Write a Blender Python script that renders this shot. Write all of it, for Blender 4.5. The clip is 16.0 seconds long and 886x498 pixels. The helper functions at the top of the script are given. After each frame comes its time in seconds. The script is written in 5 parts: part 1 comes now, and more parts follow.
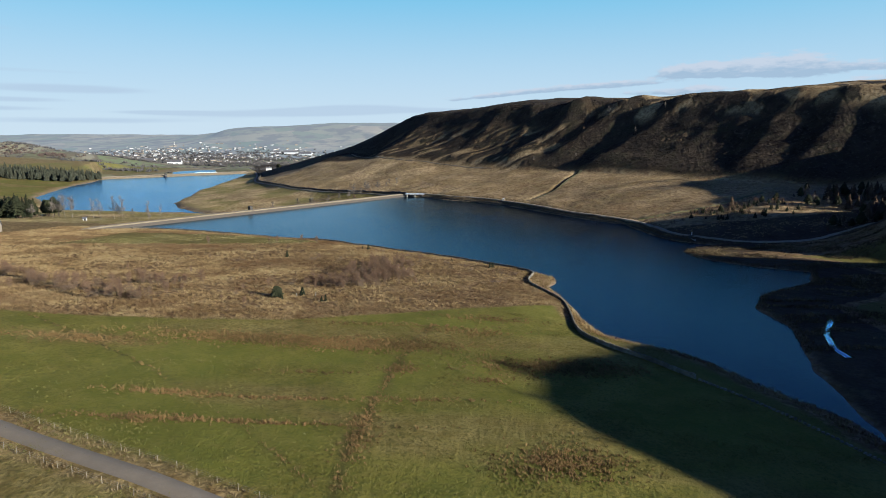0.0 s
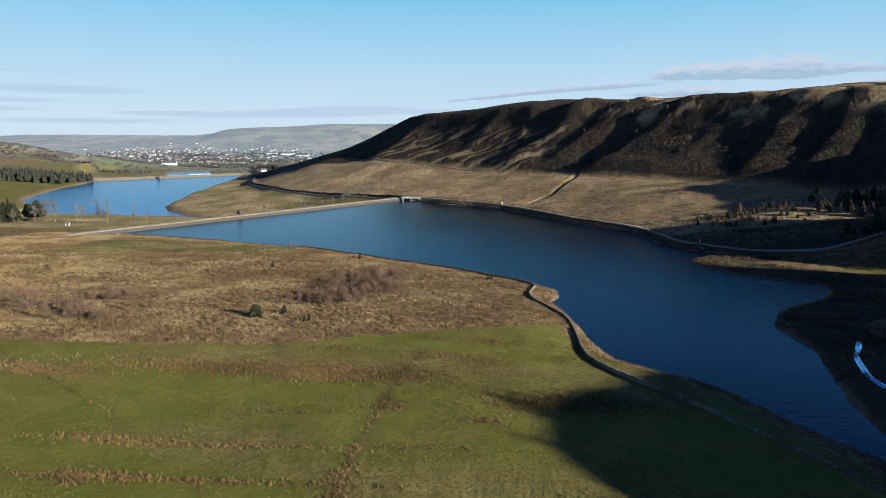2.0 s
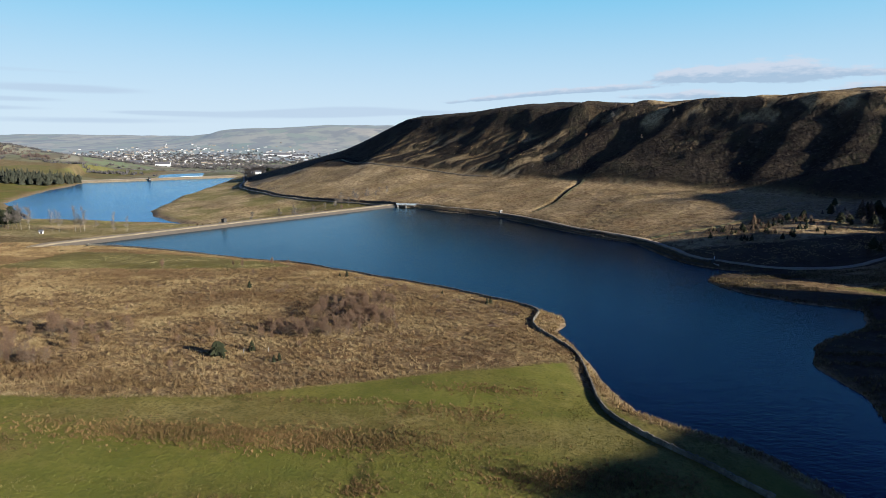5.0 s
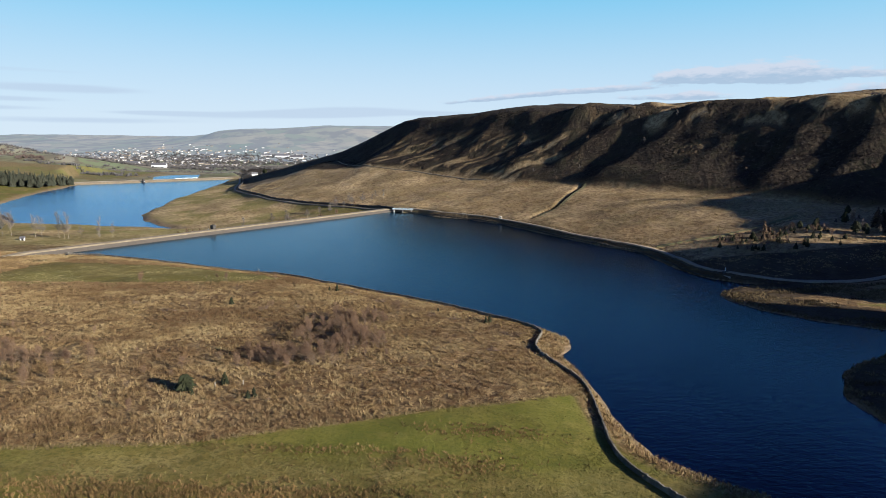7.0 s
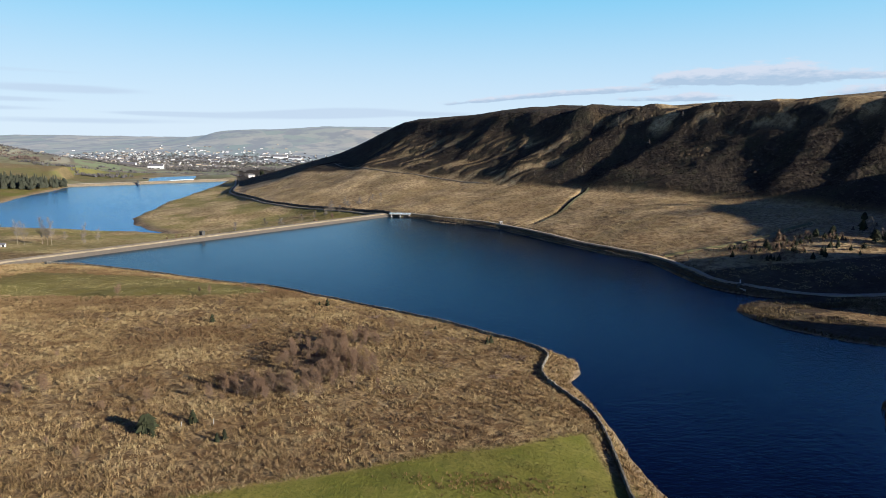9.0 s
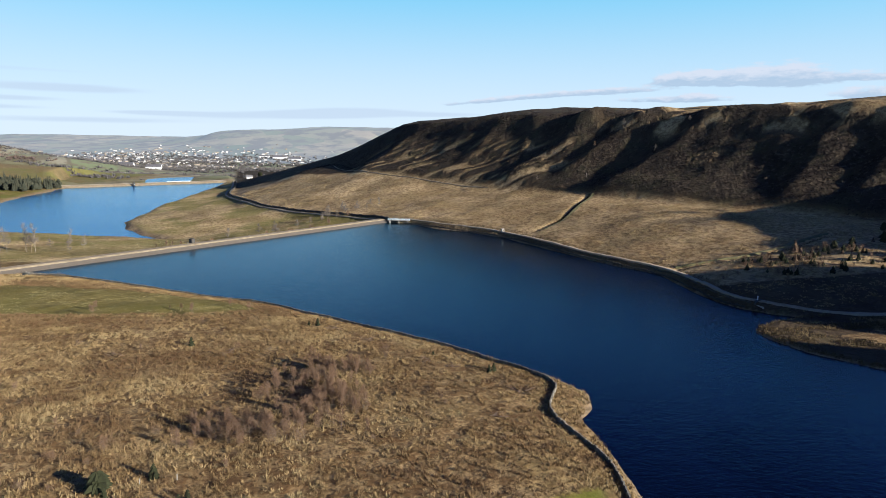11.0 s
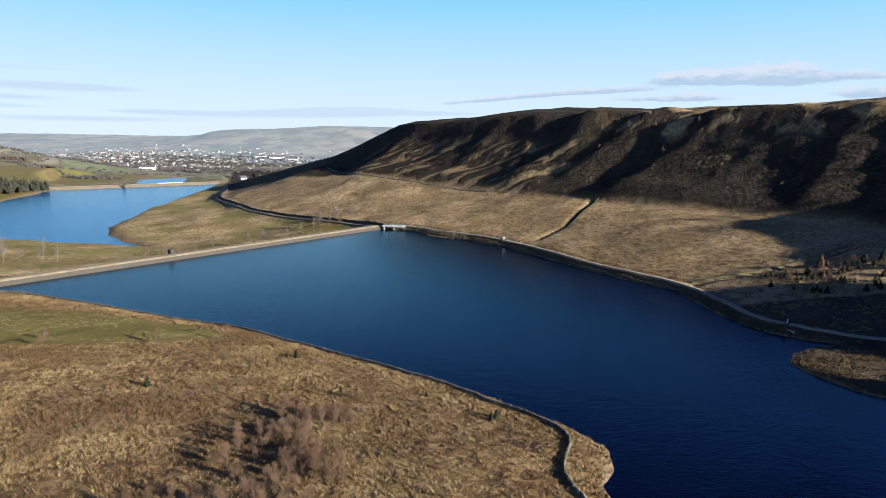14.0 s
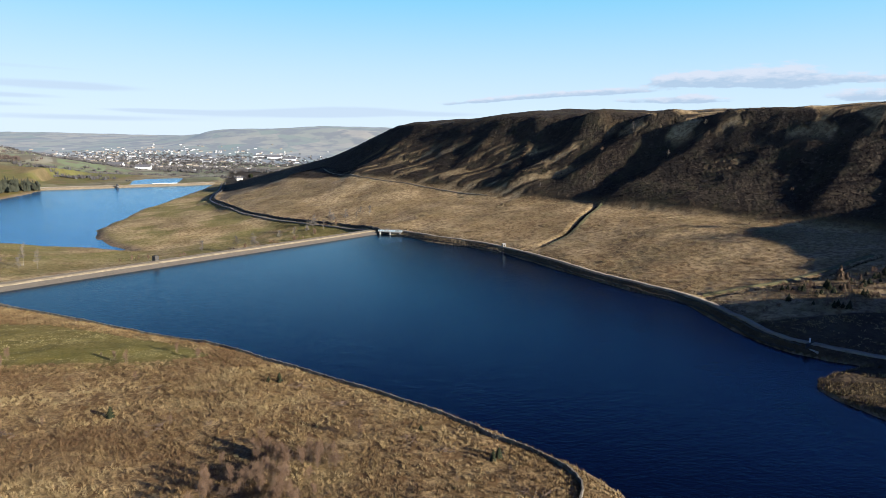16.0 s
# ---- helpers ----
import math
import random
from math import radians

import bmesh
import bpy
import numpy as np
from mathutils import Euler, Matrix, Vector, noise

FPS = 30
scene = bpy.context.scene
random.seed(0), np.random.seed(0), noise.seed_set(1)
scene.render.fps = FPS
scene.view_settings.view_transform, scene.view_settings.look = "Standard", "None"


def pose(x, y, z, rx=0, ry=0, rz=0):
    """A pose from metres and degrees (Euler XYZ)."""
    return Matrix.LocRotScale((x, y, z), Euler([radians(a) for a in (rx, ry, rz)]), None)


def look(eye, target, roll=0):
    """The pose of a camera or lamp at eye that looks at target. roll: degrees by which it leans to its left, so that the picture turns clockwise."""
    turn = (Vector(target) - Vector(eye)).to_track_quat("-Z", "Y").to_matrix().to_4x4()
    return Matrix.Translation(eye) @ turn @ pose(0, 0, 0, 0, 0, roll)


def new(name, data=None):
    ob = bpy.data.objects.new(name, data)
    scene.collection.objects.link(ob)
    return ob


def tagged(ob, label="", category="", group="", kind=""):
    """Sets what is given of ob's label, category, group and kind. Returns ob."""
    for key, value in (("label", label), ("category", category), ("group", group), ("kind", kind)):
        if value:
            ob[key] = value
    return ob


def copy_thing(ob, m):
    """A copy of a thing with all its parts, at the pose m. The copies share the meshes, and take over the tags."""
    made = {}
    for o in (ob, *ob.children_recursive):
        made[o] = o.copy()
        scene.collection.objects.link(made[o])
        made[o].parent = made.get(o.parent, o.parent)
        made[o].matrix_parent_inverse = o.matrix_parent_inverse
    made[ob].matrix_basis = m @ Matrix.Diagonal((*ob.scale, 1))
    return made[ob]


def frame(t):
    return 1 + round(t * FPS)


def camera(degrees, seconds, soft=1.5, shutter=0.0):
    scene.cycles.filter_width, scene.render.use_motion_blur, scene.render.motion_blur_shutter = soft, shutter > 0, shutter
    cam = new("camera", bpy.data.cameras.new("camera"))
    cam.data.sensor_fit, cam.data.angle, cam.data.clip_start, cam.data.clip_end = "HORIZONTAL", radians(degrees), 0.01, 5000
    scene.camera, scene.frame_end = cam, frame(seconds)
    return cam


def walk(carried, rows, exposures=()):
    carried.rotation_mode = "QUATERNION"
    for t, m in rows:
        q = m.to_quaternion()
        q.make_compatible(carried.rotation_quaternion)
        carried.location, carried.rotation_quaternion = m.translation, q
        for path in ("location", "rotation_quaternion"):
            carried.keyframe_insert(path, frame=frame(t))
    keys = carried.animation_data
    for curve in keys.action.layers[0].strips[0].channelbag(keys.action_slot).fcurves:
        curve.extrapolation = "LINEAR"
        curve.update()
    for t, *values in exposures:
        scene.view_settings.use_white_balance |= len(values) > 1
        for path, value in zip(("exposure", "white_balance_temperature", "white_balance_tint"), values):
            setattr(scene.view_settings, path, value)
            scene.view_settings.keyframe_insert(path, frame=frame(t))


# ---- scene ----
cam = camera(71.4, 16.0, soft=0.75)

PATH = [
    (0, (-0.699, 13.131, 61.473), (-0.702, 15.097, 61.11), 0.0),
    (0.5, (-0.446, 17.453, 61.607), (-0.446, 19.419, 61.243), 0.1),
    (1, (-0.175, 21.78, 61.805), (-0.174, 23.746, 61.442), 0.1),
    (1.5, (0.072, 26.153, 62.107), (0.075, 28.12, 61.745), 0.2),
    (2, (0.341, 30.601, 62.506), (0.345, 32.569, 62.146), 0.1),
    (2.5, (0.622, 35.02, 62.897), (0.627, 36.988, 62.537), 0.2),
    (3, (0.855, 39.413, 63.275), (0.861, 41.38, 62.917), 0.3),
    (3.5, (1.038, 43.776, 63.602), (1.046, 45.744, 63.244), 0.3),
    (4, (1.213, 48.158, 63.933), (1.222, 50.126, 63.577), 0.4),
    (6.5, (2.66, 69.591, 66.898), (2.675, 71.559, 66.543), 0.4),
    (7, (2.941, 73.899, 67.223), (2.956, 75.868, 66.869), 0.5),
    (7.5, (3.15, 78.225, 67.553), (3.166, 80.193, 67.199), 0.5),
    (8, (3.311, 82.62, 67.902), (3.327, 84.589, 67.549), 0.5),
    (8.5, (3.414, 87.085, 68.229), (3.43, 89.053, 67.876), 0.5),
    (9, (3.567, 91.579, 68.587), (3.584, 93.548, 68.236), 0.6),
    (11.5, (4.31, 113.493, 71.996), (4.326, 115.462, 71.646), 0.8),
    (12, (4.514, 118.118, 72.384), (4.531, 120.087, 72.034), 0.7),
    (12.5, (4.748, 122.799, 72.792), (4.766, 124.768, 72.441), 0.7),
    (13, (4.984, 127.432, 73.229), (5.002, 129.401, 72.878), 0.8),
    (13.5, (5.199, 131.997, 73.684), (5.218, 133.966, 73.331), 0.8),
    (14, (5.398, 136.513, 74.135), (5.418, 138.481, 73.782), 0.8),
    (14.5, (5.581, 140.955, 74.537), (5.601, 142.923, 74.183), 0.9),
    (15, (5.714, 145.321, 74.861), (5.734, 147.289, 74.508), 0.9),
    (15.5, (5.806, 149.72, 75.112), (5.828, 151.689, 74.759), 1.0),
    (16, (5.872, 154.142, 75.282), (5.897, 156.11, 74.931), 1.1),
]
walk(cam, [(t, look(eye, target, roll)) for t, eye, target, roll in PATH],
     exposures=[(0.0, 1.46, 5820, 6.5), (4.0, 1.52, 5880, 7.5), (8.0, 1.60, 6000, 10), (12.0, 1.72, 6000, 10), (16.0, 1.74, 6000, 10)])

# ---- light ----
SUN_DIR = Vector((0.88, -0.475, 0)).normalized()
SUN_ELEV = radians(15.5)
SUN_VEC = Vector((SUN_DIR.x * math.cos(SUN_ELEV), SUN_DIR.y * math.cos(SUN_ELEV), math.sin(SUN_ELEV)))

sun_data = bpy.data.lights.new("sun", "SUN")
sun_data.energy, sun_data.angle, sun_data.color = 5.0, radians(0.53), (1.0, 0.86, 0.67)
sun = new("sun", sun_data)
sun.matrix_world = look(SUN_VEC * 100, (0, 0, 0))


class Nodes:
    """A small helper that chains shader nodes."""

    def __init__(self, tree):
        self.tree = tree

    def node(self, kind, **settings):
        n = self.tree.nodes.new(kind)
        for key, value in settings.items():
            setattr(n, key, value)
        return n

    def put(self, socket, value):
        if isinstance(value, bpy.types.NodeSocket):
            self.tree.links.new(value, socket)
        else:
            socket.default_value = value

    def math(self, op, a, b=0.0, c=0.0, clamp=False):
        n = self.node("ShaderNodeMath", operation=op, use_clamp=clamp)
        for s, v in zip(n.inputs, (a, b, c)):
            self.put(s, v)
        return n.outputs[0]

    def mix(self, f, a, b):
        n = self.node("ShaderNodeMix", data_type="RGBA")
        for s, v in ((n.inputs[0], f), (n.inputs[6], a), (n.inputs[7], b)):
            self.put(s, v if isinstance(v, (float, int, bpy.types.NodeSocket)) else (*v, 1.0))
        return n.outputs[2]

    def ramp(self, value, lo, hi, a=0.0, b=1.0):
        n = self.node("ShaderNodeMapRange", interpolation_type="SMOOTHSTEP")
        for s, v in zip(n.inputs, (value, lo, hi, a, b)):
            self.put(s, v)
        return n.outputs[0]

    def noise(self, vector, scale, detail=3.0, rough=0.55):
        n = self.node("ShaderNodeTexNoise")
        self.put(n.inputs["Vector"], vector)
        n.inputs["Scale"].default_value, n.inputs["Detail"].default_value, n.inputs["Roughness"].default_value = scale, detail, rough
        return n.outputs[0]

    def scaled(self, vector, x, y, z):
        n = self.node("ShaderNodeVectorMath", operation="MULTIPLY")
        self.put(n.inputs[0], vector)
        n.inputs[1].default_value = (x, y, z)
        return n.outputs[0]

    def attr(self, name):
        return self.node("ShaderNodeAttribute", attribute_name=name).outputs["Fac"]


# ---- sky ----
world = bpy.data.worlds.new("world")
scene.world = world
world.use_nodes = True
k = Nodes(world.node_tree)
background = world.node_tree.nodes["Background"]
sky = k.node("ShaderNodeTexSky", sky_type="NISHITA", sun_disc=False, sun_elevation=SUN_ELEV, sun_rotation=math.atan2(SUN_DIR.x, SUN_DIR.y),
             altitude=250.0, air_density=1.0, dust_density=0.05, ozone_density=3.0)
way = k.node("ShaderNodeTexCoord").outputs["Generated"]
xyz = k.node("ShaderNodeSeparateXYZ")
k.put(xyz.inputs[0], way)
az = k.math("ARCTAN2", xyz.outputs[0], xyz.outputs[1])
el = k.math("ARCSINE", xyz.outputs[2])
plane = k.node("ShaderNodeCombineXYZ")
k.put(plane.inputs[0], az)
k.put(plane.inputs[1], k.math("MULTIPLY", el, 3.2))
puffs = k.noise(plane.outputs[0], 34.0, 7.0, 0.62)
wisps = k.noise(k.scaled(plane.outputs[0], 5.0, 16.0, 1.0), 1.3, 4.0, 0.6)


def cloud(az_deg, el_deg, wide, tall, tilt=0.0, power=1.0):
    """The density of one cloud bank: a soft ellipse in the sky."""
    a = k.math("DIVIDE", k.math("SUBTRACT", az, radians(az_deg)), radians(wide))
    lift = k.math("MULTIPLY", k.math("SUBTRACT", az, radians(az_deg)), tilt)
    e = k.math("DIVIDE", k.math("SUBTRACT", k.math("SUBTRACT", el, radians(el_deg)), lift), radians(tall))
    r = k.math("ADD", k.math("POWER", k.math("ABSOLUTE", a), 2.0), k.math("POWER", k.math("ABSOLUTE", e), 2.0))
    return k.math("MULTIPLY", k.math("EXPONENT", k.math("MULTIPLY", r, -1.0)), power)


def total(parts):
    s = parts[0]
    for p in parts[1:]:
        s = k.math("ADD", s, p)
    return s


HEAPS = ((24.2, 5.0, 4.0, 0.95, 0, 1.1), (28.4, 4.9, 3.0, 1.30, 0, 1.2), (21.3, 5.0, 2.6, 0.80, 0, 1.0), (33.5, 4.95, 3.6, 0.55, 0, 0.8), (20.5, 3.5, 5.0, 0.40, 0, 0.85), (21.8, 3.55, 1.5, 0.62, 0, 0.8),
         (35.5, 3.65, 3.6, 0.80, 0, 1.0), (14.0, 4.15, 5.5, 0.46, 0.05, 0.9), (5.0, 3.45, 5.5, 0.34, 0.085, 0.85))


def heap_of(az_deg, el_deg, wide, tall, tilt, power):
    """The density of a heaped cloud with a flat base, and how far up in it the way looks."""
    out = k.math("SUBTRACT", az, radians(az_deg))
    e = k.math("DIVIDE", k.math("SUBTRACT", k.math("SUBTRACT", el, radians(el_deg)), k.math("MULTIPLY", out, tilt)), radians(tall))
    fall = k.math("MAXIMUM", e, k.math("MULTIPLY", e, -3.0))
    r = k.math("ADD", k.math("POWER", k.math("ABSOLUTE", k.math("DIVIDE", out, radians(wide))), 2.0), k.math("POWER", fall, 2.0))
    d = k.math("MULTIPLY", k.math("EXPONENT", k.math("MULTIPLY", r, -1.0)), power)
    return d, k.math("MULTIPLY", d, e)


made = [heap_of(*h) for h in HEAPS]
heaps, up = total([m[0] for m in made]), total([m[1] for m in made])
streaks = total([cloud(-31, 3.55, 6.5, 0.36, 0.0, 1.5), cloud(-35, 2.65, 5, 0.22, 0.0, 1.2), cloud(-36, 2.0, 5, 0.22, 0, 1.1), cloud(-24, 1.85, 3.6, 0.17, 0, 1.3), cloud(-13, 1.95, 9.5, 0.36, 0.02, 1.5),
                 cloud(-8, 2.35, 5, 0.40, 0.02, 1.2), cloud(-31, 1.15, 12, 0.28, 0, 1.0), cloud(-34, 4.8, 6, 0.22, 0, 0.8), cloud(-37, 7.7, 6, 0.35, 0, 0.7), cloud(0, 2.2, 5, 0.25, 0, 0.9)])
heap = k.ramp(k.math("ADD", heaps, k.math("MULTIPLY", k.math("SUBTRACT", puffs, 0.5), 1.7)), 0.24, 0.70)
heap = k.math("MULTIPLY", heap, k.ramp(heaps, 0.05, 0.35))
streak = k.ramp(k.math("MULTIPLY", streaks, k.math("ADD", wisps, 0.35)), 0.25, 0.95, 0.0, 0.62)
lit = k.ramp(k.math("ADD", k.math("DIVIDE", up, k.math("ADD", heaps, 0.02)), k.math("MULTIPLY", k.math("SUBTRACT", puffs, 0.5), 2.4)), -0.05, 0.85)
veil = k.mix(k.ramp(el, 0.0, 0.30), (4.65, 5.35, 5.85), (1.0, 3.85, 5.55))
veil = k.mix(k.ramp(el, 0.22, 0.36), veil, (0.24, 0.56, 2.8))
veil = k.mix(k.ramp(el, 0.32, 0.62), veil, (0.09, 0.16, 0.62))
veil = k.mix(k.ramp(el, 0.70, 1.40), veil, (0.09, 0.18, 0.70))
near_sun = k.node("ShaderNodeVectorMath", operation="DOT_PRODUCT")
k.put(near_sun.inputs[0], way)
near_sun.inputs[1].default_value = SUN_VEC
glow = k.node("ShaderNodeVectorMath", operation="SCALE")
k.put(glow.inputs[0], veil)
k.put(glow.inputs["Scale"], k.ramp(near_sun.outputs["Value"], 0.15, 1.0, 1.0, 4.0))
blue = k.mix(0.95, sky.outputs[0], glow.outputs[0])
with_streaks = k.mix(streak, blue, (3.6, 4.25, 5.0))
with_heaps = k.mix(k.math("MULTIPLY", heap, 0.80), with_streaks, k.mix(lit, (2.85, 3.55, 4.35), (4.75, 4.8, 5.15)))
k.put(background.inputs[0], with_heaps)
background.inputs[1].default_value = 0.0495

# ---- plan of the valley ----
WEST_SHORE = [(-206, 433), (-169, 411), (-138, 397), (-100, 379), (-74, 369), (-46, 352), (-17, 334), (8, 317), (24, 303), (35, 292), (42, 285), (48, 276), (47, 268),
              (42, 259), (45, 245), (46, 227), (47, 209), (50, 197), (57, 189), (66, 182), (73, 173), (78, 161), (83, 150), (88, 139), (89, 128)]
EAST_SHORE = [(90, 128), (92, 143), (94, 152), (98, 168), (106, 190), (112, 206), (112, 216), (112, 229), (122, 245), (132, 254), (150, 263), (158, 272), (166, 288), (147, 299), (134, 313), (128, 327), (127, 336), (132, 345), (142, 351), (156, 357), (146, 362), (138, 370), (131, 382), (128, 409), (125, 441), (106, 464), (82, 506),
              (54, 560), (28, 588), (0, 607), (-20, 632), (-39, 640)]
LOWER_LAKE = [(-239, 650), (-293, 665), (-373, 679), (-416, 681), (-447, 711), (-545, 834), (-600, 1000), (-622, 1110), (-640, 1185), (-540, 1274), (-428, 1359),
              (-405, 1250), (-378, 1050), (-360, 900), (-345, 860), (-330, 757), (-303, 715), (-270, 675)]
THIRD_LAKE = [(-545, 1395), (-600, 1384), (-650, 1502), (-640, 1563), (-585, 1600), (-545, 1480)]
CONDUIT = [(-39, 640), (-61, 672), (-122, 720), (-184, 780), (-245, 885), (-284, 950), (-314, 1050), (-330, 1120), (-420, 1400), (-520, 1700), (-700, 2300)]
LOW_Z, THIRD_Z = -20.0, -26.0
DAM_A, DAM_B = Vector((-39, 640)), Vector((-212, 430))


def value_noise(x, y, seed):
    table = np.random.RandomState(seed).rand(256, 256)
    ix, iy = np.floor(x).astype(int), np.floor(y).astype(int)
    fx, fy = x - ix, y - iy
    fx, fy = fx * fx * (3 - 2 * fx), fy * fy * (3 - 2 * fy)
    a, b = table[ix % 256, iy % 256], table[(ix + 1) % 256, iy % 256]
    c, d = table[ix % 256, (iy + 1) % 256], table[(ix + 1) % 256, (iy + 1) % 256]
    return (a + (b - a) * fx) * (1 - fy) + (c + (d - c) * fx) * fy - 0.5


def fbm(x, y, size, seed, octaves=4):
    out, amp = 0, 1.0
    for n in range(octaves):
        out = out + amp * value_noise(x / size + 17.3 * n, y / size - 9.1 * n, seed + n)
        size, amp = size / 2, amp / 2
    return out


def line_distance(x, y, points):
    best = np.full(np.shape(x), 1e9)
    for (ax, ay), (bx, by) in zip(points, points[1:]):
        vx, vy = bx - ax, by - ay
        t = np.clip(((x - ax) * vx + (y - ay) * vy) / (vx * vx + vy * vy), 0, 1)
        best = np.minimum(best, np.hypot(x - ax - t * vx, y - ay - t * vy))
    return best


def inside(x, y, points):
    odd = np.zeros(np.shape(x), bool)
    for (ax, ay), (bx, by) in zip(points, points[1:] + points[:1]):
        if ay != by:
            odd ^= ((ay > y) != (by > y)) & (x < (bx - ax) * (y - ay) / (by - ay) + ax)
    return odd


def signed(x, y, points):
    d = line_distance(x, y, points + points[:1])
    return np.where(inside(x, y, points), -d, d)


def step(a, b, v):
    t = np.clip((v - a) / (b - a), 0, 1)
    return t * t * (3 - 2 * t)


def softmin(a, b, w):
    h = np.clip(0.5 + 0.5 * (b - a) / w, 0, 1)
    return b + (a - b) * h - w * h * (1 - h)


NEAR_CREST = [(330, -500), (306, -90), (273, -25), (257, 20), (300, 76), (330, 128), (335, 223), (348, 283), (398, 373), (418, 430), (428, 505)]
FIELD_PATH = [(-4, 186), (-6.6, 177.6), (-12, 155), (-15, 127), (-16.6, 105), (-17, 90)]
EDGE_X, EDGE_Y = [-260, -160, -118, -96, -74, -45, -16, 7, 21, 42], [190, 178, 174.5, 175.5, 177, 184, 197, 208, 212, 226]
FIELD_DITCH = [(-112, 172), (-99, 164), (-83, 154), (-64, 141), (-38, 117), (-20, 97)]
LANE = [(-260, 198), (-150, 142), (-70, 106.5), (-52, 98.8), (-35, 91.5), (10, 72), (90, 36)]
UPPER_LAKE = WEST_SHORE + EAST_SHORE
EAST_LINE = [(150, -600), (105, 60)] + EAST_SHORE + CONDUIT[1:]
EAST_SIDE = EAST_LINE + [(5000, 2300), (5000, -600)]
DRAINS = ([(139, 662), (118, 625), (100, 588), (78, 566)], [(136, 440), (160, 441), (193, 447), (240, 468)])
NX, NY = 0.69, 0.724
# spurs on the hill's face: (up the face, along it) points of the crest, height, width on the lee and on the sunny side
SPURS = (([(20, -118), (60, -124), (93, -132), (122, -145)], 2.4, 8, 26), ([(20, -104), (45, -92), (78, -76), (118, -79), (150, -74)], 6.8, 12, 32),
         ([(30, -45), (59, -33), (88, -21), (147, -2)], 6.0, 12, 24), ([(10, 8), (33, 20), (63, 37), (88, 47), (138, 57)], 7.2, 15, 110),
         ([(60, 128), (77, 131), (98, 131)], 1.8, 6, 24), ([(20, 152), (64, 161), (81, 160), (97, 168), (125, 171)], 4.4, 9, 22),
         ([(20, 196), (60, 203), (90, 209), (125, 214)], 4.6, 10, 28), ([(20, 262), (70, 270), (125, 282)], 7, 14, 36), ([(20, 336), (125, 352)], 7, 14, 40),
         ([(20, -196), (60, -186), (100, -188)], 1.3, 7, 20), ([(20, -262), (60, -250), (100, -246)], 1.5, 8, 22), ([(20, -338), (60, -326), (110, -318)], 2.0, 10, 26))


def ridge_axes(x, y):
    """Along the long hill, and up its face, from a point at its foot."""
    return (x - 139) * NY - (y - 660) * NX, (x - 139) * NX + (y - 660) * NY


